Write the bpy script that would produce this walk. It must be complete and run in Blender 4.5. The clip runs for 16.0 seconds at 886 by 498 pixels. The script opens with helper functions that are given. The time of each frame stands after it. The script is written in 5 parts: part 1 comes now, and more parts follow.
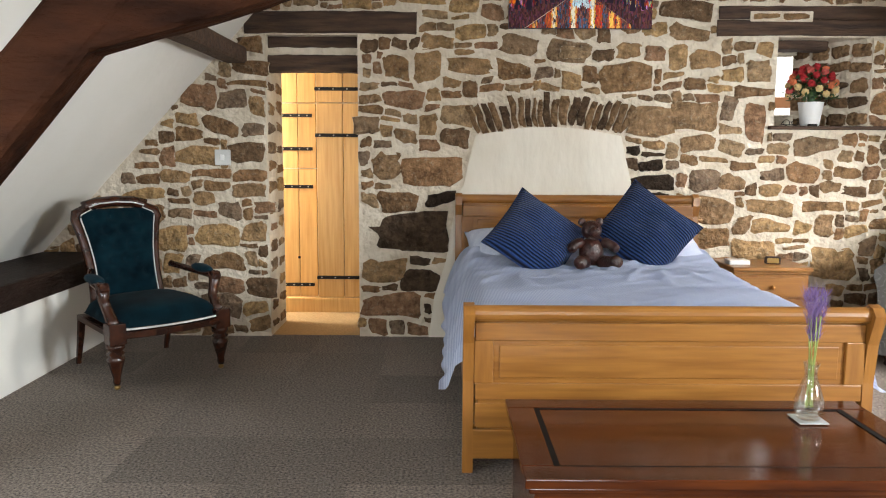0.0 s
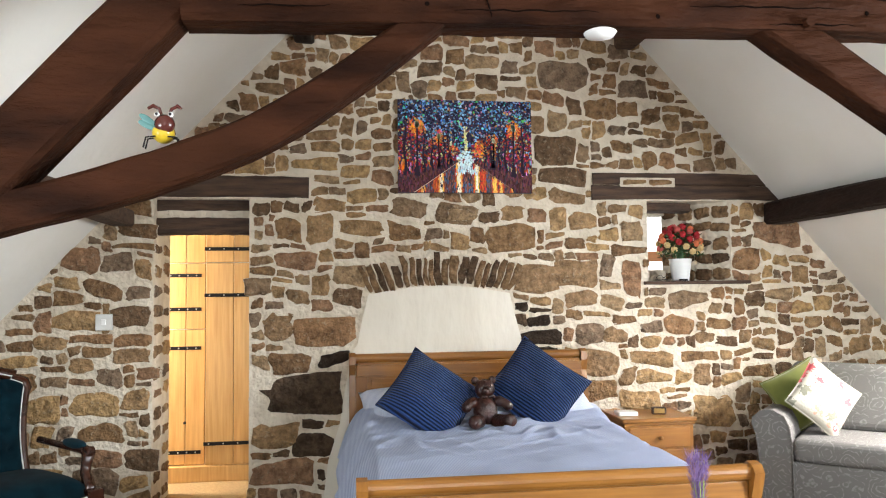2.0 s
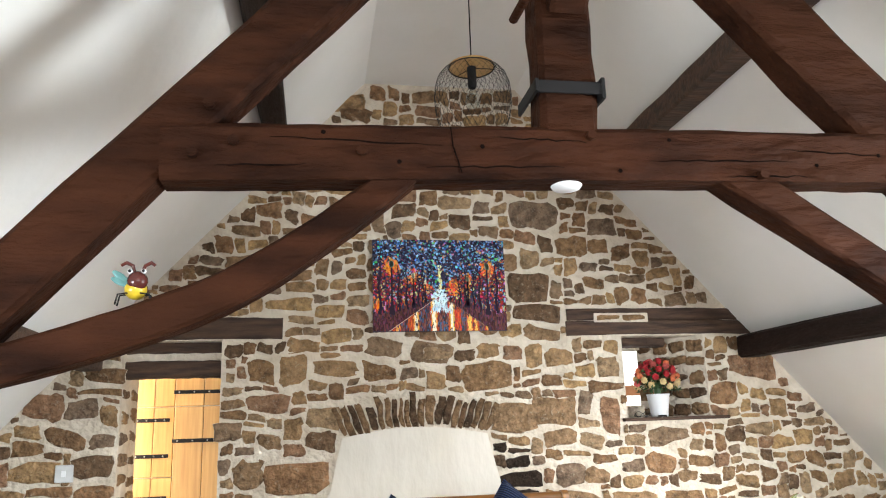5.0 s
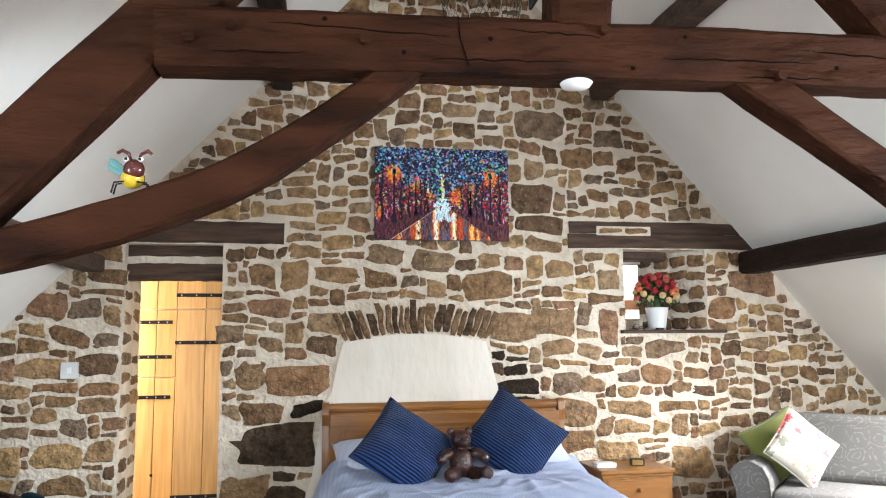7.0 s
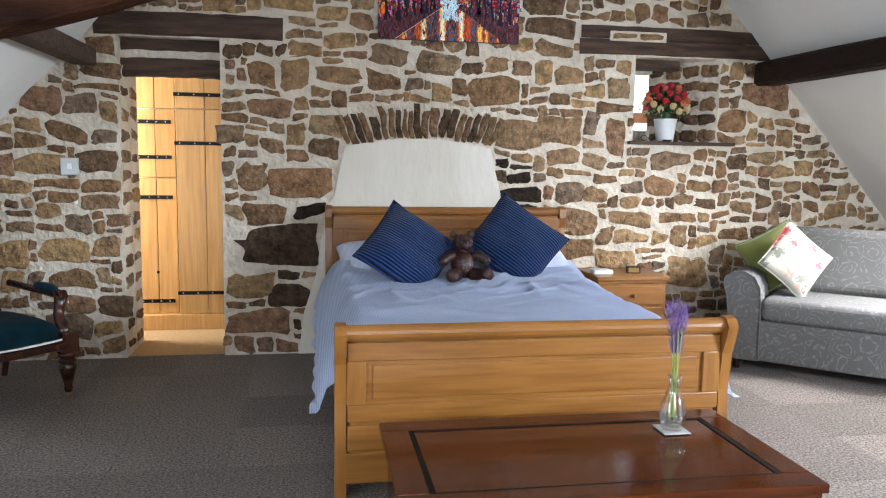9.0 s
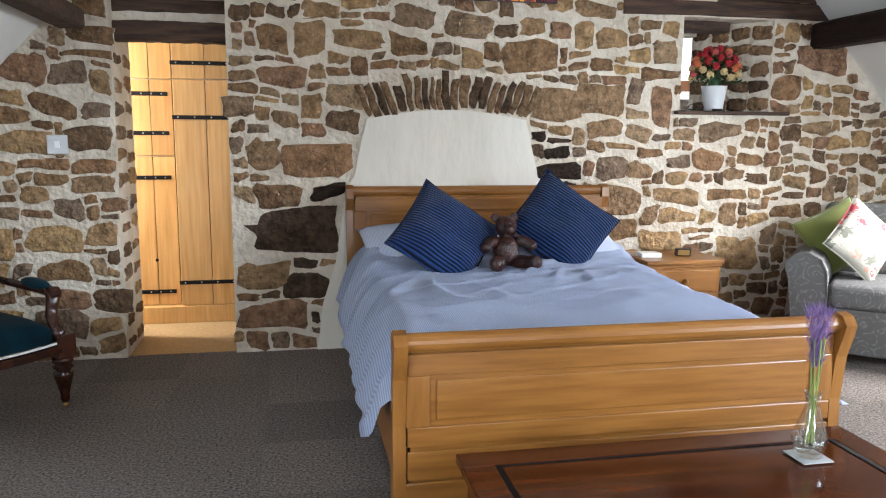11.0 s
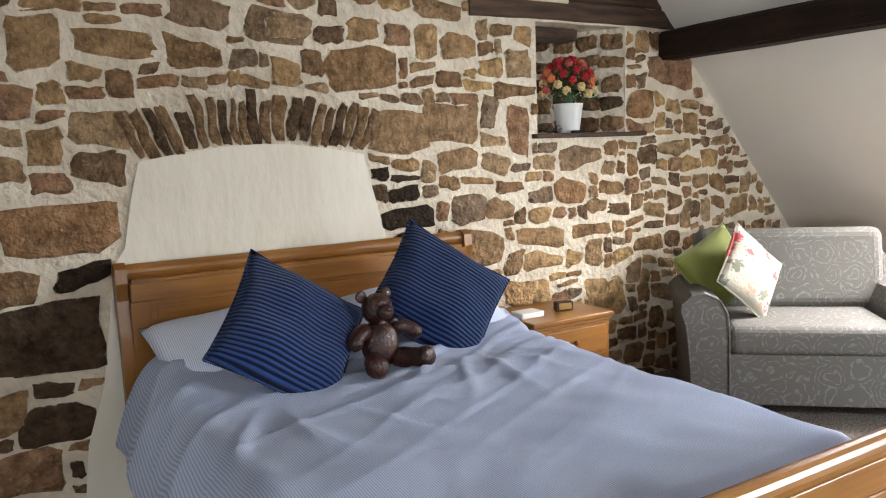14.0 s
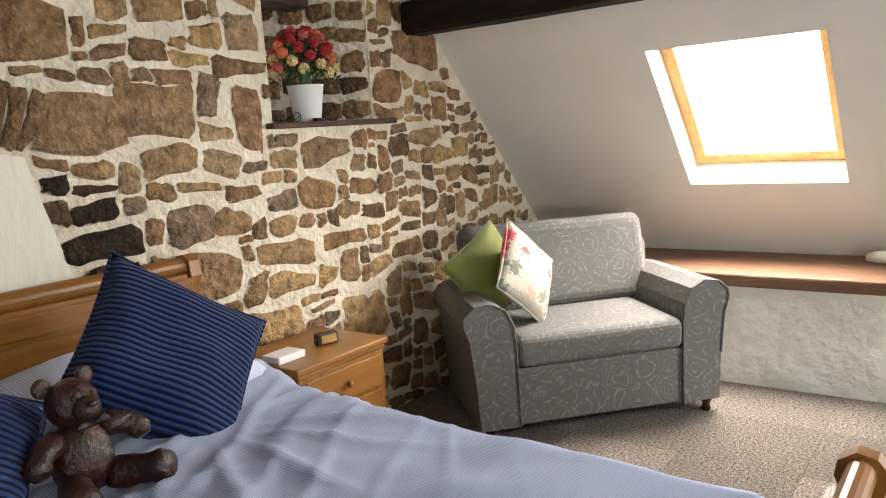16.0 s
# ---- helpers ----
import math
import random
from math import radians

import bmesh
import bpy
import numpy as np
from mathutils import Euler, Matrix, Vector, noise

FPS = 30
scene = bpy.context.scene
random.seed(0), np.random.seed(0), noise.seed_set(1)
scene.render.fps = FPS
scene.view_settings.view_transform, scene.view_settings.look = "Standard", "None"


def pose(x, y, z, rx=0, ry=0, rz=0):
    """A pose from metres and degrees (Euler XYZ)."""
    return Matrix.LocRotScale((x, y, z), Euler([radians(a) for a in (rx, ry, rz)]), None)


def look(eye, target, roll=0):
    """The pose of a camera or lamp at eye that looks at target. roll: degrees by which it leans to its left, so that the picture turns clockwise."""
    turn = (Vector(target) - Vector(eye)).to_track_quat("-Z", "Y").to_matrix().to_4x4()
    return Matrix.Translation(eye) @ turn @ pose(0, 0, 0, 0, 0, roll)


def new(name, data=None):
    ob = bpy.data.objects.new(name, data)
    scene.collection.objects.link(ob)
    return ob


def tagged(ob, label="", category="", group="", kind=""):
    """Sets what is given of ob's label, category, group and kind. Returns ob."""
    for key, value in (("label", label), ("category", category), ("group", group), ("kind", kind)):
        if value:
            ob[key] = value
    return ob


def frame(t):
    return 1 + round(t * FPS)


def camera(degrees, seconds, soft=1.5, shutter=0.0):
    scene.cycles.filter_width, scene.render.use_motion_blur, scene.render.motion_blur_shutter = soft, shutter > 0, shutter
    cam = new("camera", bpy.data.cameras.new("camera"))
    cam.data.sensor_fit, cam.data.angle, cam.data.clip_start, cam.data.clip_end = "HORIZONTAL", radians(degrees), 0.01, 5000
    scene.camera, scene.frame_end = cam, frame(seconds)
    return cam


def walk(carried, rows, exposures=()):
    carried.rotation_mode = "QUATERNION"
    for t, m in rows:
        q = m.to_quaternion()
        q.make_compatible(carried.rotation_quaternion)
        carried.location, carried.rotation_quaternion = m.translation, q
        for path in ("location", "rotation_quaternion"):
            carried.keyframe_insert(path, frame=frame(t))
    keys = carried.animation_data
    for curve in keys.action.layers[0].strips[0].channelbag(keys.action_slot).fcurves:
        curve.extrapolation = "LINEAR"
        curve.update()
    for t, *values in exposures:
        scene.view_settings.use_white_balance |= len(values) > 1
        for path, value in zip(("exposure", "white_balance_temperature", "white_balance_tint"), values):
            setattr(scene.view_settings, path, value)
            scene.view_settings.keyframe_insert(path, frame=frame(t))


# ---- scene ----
cam = camera(60.6, 16.0, soft=1.1)
METRES, EYE, TILT, LEAN, TURN = 3.4, 1.34, 0.0, 0.0, 0.0
ROWS = [
    (0.0, 0.0, 0.0, 0.0, 0.04, -7.38, -0.32),
    (0.5, 0.002, -0.0007, 0.0057, -2.64, -5.06, -0.06),
    (1.0, 0.0051, -0.0032, 0.0156, -4.57, -2.45, 0.1),
    (1.5, 0.0064, -0.0064, 0.0247, -6.29, 0.54, 0.29),
    (2.0, 0.007, -0.008, 0.033, -7.74, 3.36, 0.67),
    (2.5, 0.0077, -0.0083, 0.0395, -8.84, 6.26, 1.19),
    (3.0, 0.0078, -0.0109, 0.0459, -9.43, 9.2, 1.7),
    (3.5, 0.0071, -0.0124, 0.0508, -9.62, 12.17, 2.05),
    (6.0, 0.0101, -0.0107, 0.0485, -9.3, 13.22, 1.4),
    (6.5, 0.0105, -0.0035, 0.0426, -9.39, 10.23, 0.96),
    (7.0, 0.0102, 0.0027, 0.0361, -9.48, 6.85, 0.48),
    (7.5, 0.0117, 0.0095, 0.0297, -9.52, 3.22, -0.02),
    (8.0, 0.0076, 0.0158, 0.0246, -9.67, -0.49, -0.46),
    (8.5, 0.0083, 0.0213, 0.0191, -9.57, -4.05, -0.81),
    (9.0, 0.001, 0.0248, 0.0107, -9.67, -6.82, -0.94),
    (11.5, -0.0757, 0.2573, 0.0101, -12.21, -8.88, 0.17),
    (12.0, -0.0845, 0.3357, 0.0093, -15.03, -8.46, 0.82),
    (12.5, -0.1071, 0.4127, 0.0173, -19.08, -7.91, 1.34),
    (13.0, -0.1365, 0.4661, 0.0274, -23.01, -7.52, 1.63),
    (13.5, -0.1234, 0.5343, 0.0259, -27.08, -7.41, 1.84),
    (14.0, -0.0953, 0.5986, 0.0308, -31.15, -7.28, 2.09),
    (14.5, -0.0854, 0.6653, 0.0232, -35.91, -7.79, 2.31),
    (15.0, -0.0709, 0.7386, 0.0275, -41.08, -8.24, 2.68),
    (15.5, -0.0303, 0.7936, 0.0254, -46.7, -8.73, 3.3),
    (16.0, 0.0159, 0.8318, 0.0308, -53.92, -8.88, 3.84),
]
walk(cam, [(t, pose(0, 0, EYE, TILT, LEAN, TURN) @ pose(METRES * x, METRES * y, METRES * z, 90 + pitch, roll, yaw)) for t, x, y, z, yaw, pitch, roll in ROWS],
     [(0.0, 0.25, 6600, 10), (1.5, 0.4, 6500, 10), (3.5, 0.58, 6450, 10), (6.0, 0.58, 6200, 10), (7.5, 0.5, 6000, 10), (9.0, 0.2, 5800, 10), (12.5, 0.14, 5900, 10), (13.5, 0.05, 6100, 10), (14.5, 0.08, 6800, 10), (16.0, -0.08, 6900, 10)])

# ---- world and light ----
world = bpy.data.worlds.new("sky")
scene.world = world
world.use_nodes = True
wn = world.node_tree.nodes
sky = wn.new("ShaderNodeTexSky")
sky.sky_type, sky.sun_disc = "NISHITA", False
sky.sun_elevation, sky.sun_rotation = radians(42), radians(100)
world.node_tree.links.new(sky.outputs[0], wn["Background"].inputs[0])
wn["Background"].inputs[1].default_value = 0.12


def window_lamp(name, eye, target, sx, sy, watts, colour):
    d = bpy.data.lights.new(name, "AREA")
    d.shape, d.size, d.size_y, d.energy, d.color = "RECTANGLE", sx, sy, watts, colour
    ob = new(name, d)
    ob.matrix_world = look(eye, target)
    return ob


DAY = (0.87, 0.95, 1.0)
window_lamp("daylight_skylight", (4.42, 3.86, 1.86), (3.2, 3.86, 0.6), 1.0, 0.95, 235, (1.0, 0.985, 0.96))
window_lamp("daylight_skylight_two", (3.93, 0.6, 1.47), (2.6, 1.5, 0.55), 0.9, 0.85, 225, DAY)
# added fill lamp at an assumed west roof window, brightening the east side
window_lamp("fill_west_skylight", (-2.25, 0.25, 1.2), (-0.6, 0.75, 0.1), 0.9, 0.8, 95, DAY)
# added fill lamp at an assumed, unseen gable window; it lifts the slopes
window_lamp("fill_gable_window", (0.9, -2.86, 1.9), (0.9, 3.0, 2.8), 1.3, 1.1, 66, (0.97, 0.98, 1.0))
window_lamp("daylight_hall", (-2.3, 6.12, 1.45), (-0.7, 6.16, 0.5), 0.4, 1.5, 64, (1.0, 0.96, 0.91))


# ---- materials ----
def mat(name, col, rough=0.6, metal=0.0, col2=None, scale=6.0, bump=0.0, bscale=60.0, stretch=(1, 1, 1), rand=0.0, spec=0.5, sheen=0.0, stain=None, world_space=False, bdist=0.02):
    m = bpy.data.materials.new(name)
    m.use_nodes = True
    nt = m.node_tree
    n, l = nt.nodes, nt.links
    b = n["Principled BSDF"]
    b.inputs["Roughness"].default_value, b.inputs["Metallic"].default_value = rough, metal
    b.inputs["Specular IOR Level"].default_value = spec
    if sheen:
        b.inputs["Sheen Weight"].default_value = sheen
    tc = n.new("ShaderNodeTexCoord")
    mp = n.new("ShaderNodeMapping")
    mp.inputs["Scale"].default_value = stretch
    l.new(n.new("ShaderNodeNewGeometry").outputs["Position"] if world_space else tc.outputs["Object"], mp.inputs[0])
    n1 = n.new("ShaderNodeTexNoise")
    n1.inputs["Scale"].default_value, n1.inputs["Detail"].default_value = scale, 6
    l.new(mp.outputs[0], n1.inputs["Vector"])
    ramp = n.new("ShaderNodeValToRGB")
    c2 = col2 or tuple(c * 0.75 for c in col)
    ramp.color_ramp.elements[0].position, ramp.color_ramp.elements[1].position = 0.32, 0.68
    ramp.color_ramp.elements[0].color, ramp.color_ramp.elements[1].color = (*c2, 1), (*col, 1)
    l.new(n1.outputs[0], ramp.inputs[0])
    out = ramp.outputs[0]
    if stain:
        n3 = n.new("ShaderNodeTexNoise")
        n3.inputs["Scale"].default_value = 1.7
        l.new(tc.outputs["Object"], n3.inputs["Vector"])
        r3 = n.new("ShaderNodeMapRange")
        r3.inputs[1].default_value, r3.inputs[2].default_value = 0.45, 0.75
        l.new(n3.outputs[0], r3.inputs[0])
        mx = n.new("ShaderNodeMix")
        mx.data_type = "RGBA"
        mx.inputs[7].default_value = (*stain, 1)
        l.new(r3.outputs[0], mx.inputs[0])
        l.new(out, mx.inputs[6])
        out = mx.outputs[2]
    if rand:
        oi = n.new("ShaderNodeObjectInfo")
        hs = n.new("ShaderNodeHueSaturation")
        mr = n.new("ShaderNodeMapRange")
        mr.inputs[3].default_value, mr.inputs[4].default_value = 1 - rand, 1 + rand
        l.new(oi.outputs["Random"], mr.inputs[0])
        l.new(mr.outputs[0], hs.inputs["Value"])
        l.new(out, hs.inputs["Color"])
        out = hs.outputs[0]
    l.new(out, b.inputs["Base Color"])
    if bump:
        n2 = n.new("ShaderNodeTexNoise")
        n2.inputs["Scale"].default_value, n2.inputs["Detail"].default_value = bscale, 8
        l.new(mp.outputs[0], n2.inputs["Vector"])
        bp = n.new("ShaderNodeBump")
        bp.inputs["Strength"].default_value, bp.inputs["Distance"].default_value = bump, bdist
        l.new(n2.outputs[0], bp.inputs["Height"])
        l.new(bp.outputs[0], b.inputs["Normal"])
    return m


def stone_mat(name, cols, island, dust=0.6):
    m = mat(name, (0.3, 0.22, 0.14), 0.9, scale=9, bump=1.0, bscale=34, spec=0.08, world_space=True, bdist=0.05)
    n, l = m.node_tree.nodes, m.node_tree.links
    if island:
        src = n.new("ShaderNodeNewGeometry").outputs["Random Per Island"]
    else:
        src = n.new("ShaderNodeObjectInfo").outputs["Random"]
    r = n.new("ShaderNodeValToRGB")
    r.color_ramp.interpolation = "CONSTANT"
    for i, c in enumerate([(1.33 * q[0], 1.22 * q[1], 1.12 * q[2]) for q in cols]):
        e = r.color_ramp.elements[0] if i == 0 else r.color_ramp.elements.new(i / len(cols))
        e.position, e.color = i / len(cols), (*c, 1)
    l.new(src, r.inputs[0])
    pos = n.new("ShaderNodeNewGeometry").outputs["Position"]

    def speckle(scale, detail, lo, hi, a, b):
        no = n.new("ShaderNodeTexNoise")
        no.inputs["Scale"].default_value, no.inputs["Detail"].default_value, no.inputs["Roughness"].default_value = scale, detail, 0.7
        l.new(pos, no.inputs["Vector"])
        mr = n.new("ShaderNodeMapRange")
        for k_, v_ in enumerate((lo, hi, a, b)):
            mr.inputs[k_ + 1].default_value = v_
        l.new(no.outputs[0], mr.inputs[0])
        return mr.outputs[0]
    hs = n.new("ShaderNodeHueSaturation")
    l.new(r.outputs[0], hs.inputs["Color"])
    l.new(speckle(14, 9, 0.3, 0.7, 0.35, 1.6), hs.inputs["Value"])
    grit = n.new("ShaderNodeMix")
    grit.data_type = "RGBA"
    grit.inputs[7].default_value = (0.5, 0.42, 0.31, 1)
    l.new(speckle(34, 6, 0.56, 0.74, 0.0, dust), grit.inputs[0])
    l.new(hs.outputs[0], grit.inputs[6])
    pit = n.new("ShaderNodeMix")
    pit.data_type = "RGBA"
    pit.inputs[7].default_value = (0.045, 0.03, 0.02, 1)
    l.new(speckle(22, 5, 0.58, 0.75, 0.0, 0.75), pit.inputs[0])
    l.new(grit.outputs[2], pit.inputs[6])
    # lime mortar smeared ragged over the rim of each stone
    rim = n.new("ShaderNodeAttribute")
    rim.attribute_name = "rim"
    ragged = n.new("ShaderNodeMath")
    ragged.operation = "ADD"
    l.new(rim.outputs["Fac"], ragged.inputs[0])
    l.new(speckle(26, 5, 0.25, 0.75, -0.45, 0.45), ragged.inputs[1])
    cover = n.new("ShaderNodeMapRange")
    cover.inputs[1].default_value, cover.inputs[2].default_value = 0.5, 0.85
    l.new(ragged.outputs[0], cover.inputs[0])
    lime = n.new("ShaderNodeMix")
    lime.data_type = "RGBA"
    lime.inputs[7].default_value = (0.71, 0.625, 0.51, 1)
    l.new(cover.outputs[0], lime.inputs[0])
    l.new(pit.outputs[2], lime.inputs[6])
    l.new(lime.outputs[2], n["Principled BSDF"].inputs["Base Color"])
    return m


STONES = [(0.2, 0.128, 0.07), (0.25, 0.168, 0.092), (0.155, 0.098, 0.056), (0.3, 0.205, 0.11), (0.19, 0.135, 0.088), (0.23, 0.14, 0.078), (0.125, 0.083, 0.052), (0.27, 0.195, 0.12), (0.215, 0.145, 0.085), (0.32, 0.22, 0.112), (0.22, 0.135, 0.084), (0.17, 0.125, 0.09)]
DARK = [(0.105, 0.072, 0.048), (0.03, 0.022, 0.017), (0.062, 0.044, 0.031)]
M_STONE = stone_mat("stone", STONES, False)
M_STONE_I = stone_mat("stone_far", STONES, True)
M_SOOT = stone_mat("sooty_stone", DARK, False, 0.12)
# dark brown arch stones; the same mix paints shade onto the niche cheek
M_ARCH_CHEEK_SHADE = stone_mat("arch_stone", [(0.12, 0.075, 0.044), (0.16, 0.105, 0.06), (0.08, 0.053, 0.034), (0.19, 0.125, 0.072)], False, 0.3)
M_REDSTONE = mat("red_stone", (0.3, 0.13, 0.1), 0.9, col2=(0.2, 0.09, 0.08), bump=0.8, bscale=30)
M_MORTAR = mat("lime_mortar", (0.77, 0.685, 0.565), 0.95, col2=(0.61, 0.52, 0.405), scale=7, bump=1.0, bscale=24, spec=0.08, bdist=0.04)
M_PLASTER = mat("white_plaster", (0.87, 0.85, 0.8), 0.9, col2=(0.82, 0.8, 0.74), scale=1.5, bump=0.25, bscale=9, spec=0.2)
M_ROUGH = mat("rough_plaster", (0.8, 0.78, 0.72), 0.9, col2=(0.7, 0.67, 0.6), scale=3, bump=1.0, bscale=6, spec=0.1, bdist=0.06)
M_INFILL = mat("cream_plaster", (0.8, 0.75, 0.66), 0.9, col2=(0.72, 0.66, 0.56), scale=4, bump=0.5, bscale=12, stretch=(1, 1, 0.4), spec=0.2)
M_BEAM = mat("dark_oak", (0.048, 0.0165, 0.0075), 0.7, col2=(0.011, 0.004, 0.0022), scale=5, bump=0.95, bscale=11, stretch=(0.6, 2, 2), stain=(0.04, 0.014, 0.006), spec=0.06, bdist=0.04)
M_PURLIN = mat("black_oak", (0.026, 0.013, 0.009), 0.65, col2=(0.011, 0.006, 0.004), scale=7, bump=0.8, bscale=18, stretch=(3, 0.5, 3), spec=0.2)
M_LINTEL = mat("lintel_oak", (0.1, 0.053, 0.03), 0.75, col2=(0.035, 0.018, 0.011), scale=8, bump=0.8, bscale=20, stretch=(0.5, 3, 4))
M_OAK = mat("honey_oak", (0.29, 0.122, 0.024), 0.32, col2=(0.2, 0.077, 0.0135), scale=5, bump=0.05, bscale=40, stretch=(0.6, 6, 9))
M_OAKV = mat("honey_oak_upright", (0.29, 0.122, 0.024), 0.32, col2=(0.2, 0.077, 0.0135), scale=5, bump=0.05, bscale=40, stretch=(6, 6, 0.6))
M_PINE = mat("pine", (0.72, 0.45, 0.17), 0.42, col2=(0.58, 0.32, 0.1), scale=5, bump=0.08, bscale=40, stretch=(9, 9, 0.5), rand=0.12)
M_MAHOG = mat("mahogany", (0.085, 0.021, 0.005), 0.09, col2=(0.033, 0.008, 0.003), scale=4, bump=0.02, bscale=40, stretch=(0.7, 6, 6), spec=0.3)
M_CRACK = mat("dark_crack", (0.008, 0.005, 0.004), 0.95, spec=0.0)
M_INLAY = mat("black_inlay", (0.008, 0.006, 0.005), 0.7, spec=0.1)
M_CHAIRWOOD = mat("walnut", (0.05, 0.015, 0.0065), 0.22, col2=(0.018, 0.006, 0.0035), scale=14)
M_VELVET = mat("teal_velvet", (0.006, 0.034, 0.05), 0.85, col2=(0.003, 0.015, 0.023), scale=9, sheen=0.03, spec=0.1)
M_PIPE = mat("white_piping", (0.7, 0.7, 0.68), 0.7)
M_IRON = mat("black_iron", (0.012, 0.011, 0.011), 0.65, 0.1, spec=0.25)
M_CHROME = mat("brushed_metal", (0.6, 0.6, 0.6), 0.35, 0.9)
M_WHITE = mat("white_ceramic", (0.85, 0.85, 0.84), 0.3, col2=(0.8, 0.8, 0.79))
M_SWITCH = mat("white_plastic", (0.68, 0.68, 0.66), 0.35)
M_LEATHER = mat("brown_leather", (0.045, 0.011, 0.006), 0.32, col2=(0.009, 0.003, 0.0025), scale=20, bump=0.4, bscale=90)
M_GREEN = mat("green_velvet", (0.19, 0.2, 0.036), 0.8, col2=(0.14, 0.16, 0.028), scale=7, sheen=0.3)
M_LEAF = mat("leaf_green", (0.05, 0.11, 0.03), 0.6, col2=(0.025, 0.06, 0.018), scale=30)
M_STEM = mat("stem_green", (0.3, 0.36, 0.09), 0.6)
M_LILAC = mat("lilac_plume", (0.3, 0.2, 0.42), 0.85, col2=(0.2, 0.12, 0.3), scale=40)
M_SISAL = mat("hall_matting", (0.5, 0.33, 0.15), 0.9, col2=(0.38, 0.24, 0.1), scale=60, bump=0.5, bscale=150)
M_SHELF = mat("brown_shelf", (0.2, 0.1, 0.05), 0.55, col2=(0.12, 0.055, 0.028), scale=7, bump=0.4, bscale=20, stretch=(3, 0.5, 3))
M_BRASS = mat("brass", (0.5, 0.33, 0.12), 0.3, 0.9)


def flower(name, c):
    return mat(name, c, 0.7, scale=40)


def emitter(name, col, strength):
    m = bpy.data.materials.new(name)
    m.use_nodes = True
    b = m.node_tree.nodes["Principled BSDF"]
    b.inputs["Base Color"].default_value = (*col, 1)
    b.inputs["Emission Color"].default_value = (*col, 1)
    b.inputs["Emission Strength"].default_value = strength
    return m


M_SKYBACK = emitter("bright_sky", (0.95, 0.98, 1.0), 1.0)


def glass(name, col=(1, 1, 1), rough=0.0):
    m = bpy.data.materials.new(name)
    m.use_nodes = True
    b = m.node_tree.nodes["Principled BSDF"]
    b.inputs["Base Color"].default_value = (*col, 1)
    b.inputs["Transmission Weight"].default_value, b.inputs["Roughness"].default_value = 1.0, rough
    b.inputs["IOR"].default_value = 1.25
    return m


M_GLASS = glass("clear_glass")


def thin_glass():
    """Thin clear glass: it lets light straight through and shines at its rims."""
    m = bpy.data.materials.new("thin_glass")
    m.use_nodes = True
    n, l = m.node_tree.nodes, m.node_tree.links
    tr, gl_, mx, fr_, sc_ = n.new("ShaderNodeBsdfTransparent"), n.new("ShaderNodeBsdfGlossy"), n.new("ShaderNodeMixShader"), n.new("ShaderNodeLayerWeight"), n.new("ShaderNodeMath")
    tr.inputs[0].default_value = (0.95, 0.97, 0.96, 1)
    gl_.inputs["Roughness"].default_value = 0.03
    fr_.inputs[0].default_value = 0.25
    sc_.operation = "MULTIPLY_ADD"
    sc_.inputs[1].default_value, sc_.inputs[2].default_value = 0.55, 0.04
    l.new(fr_.outputs["Facing"], sc_.inputs[0])
    l.new(sc_.outputs[0], mx.inputs[0])
    l.new(tr.outputs[0], mx.inputs[1])
    l.new(gl_.outputs[0], mx.inputs[2])
    l.new(mx.outputs[0], n["Material Output"].inputs[0])
    return m


M_THIN = thin_glass()


def striped(name, ca, cb, freq, axis, rough=0.85, bump=0.0, warp=0.3, sheen=0.0):
    """Woven or corded stripes across the given object axis."""
    m = mat(name, ca, rough, scale=8, sheen=sheen, spec=0.12)
    n, l = m.node_tree.nodes, m.node_tree.links
    tc = n.new("ShaderNodeTexCoord")
    w = n.new("ShaderNodeTexWave")
    w.bands_direction = axis
    w.inputs["Scale"].default_value, w.inputs["Distortion"].default_value, w.inputs["Detail Scale"].default_value = freq, warp, 2
    l.new(tc.outputs["Object"], w.inputs["Vector"])
    r = n.new("ShaderNodeValToRGB")
    r.color_ramp.elements[0].position, r.color_ramp.elements[1].position = 0.3, 0.7
    r.color_ramp.elements[0].color, r.color_ramp.elements[1].color = (*cb, 1), (*ca, 1)
    l.new(w.outputs[1], r.inputs[0])
    l.new(r.outputs[0], n["Principled BSDF"].inputs["Base Color"])
    if bump:
        bp = n.new("ShaderNodeBump")
        bp.inputs["Strength"].default_value, bp.inputs["Distance"].default_value = bump, 0.008
        l.new(w.outputs[1], bp.inputs["Height"])
        l.new(bp.outputs[0], n["Principled BSDF"].inputs["Normal"])
    return m


M_CORD = striped("blue_corduroy", (0.018, 0.045, 0.15), (0.0025, 0.006, 0.024), 18, "Z", 0.85, 0.9, 0.3, 0.08)
M_DUVET = striped("blue_ticking", (0.72, 0.78, 0.92), (0.5, 0.56, 0.75), 44, "X", 0.85, 0.0, 0.15)


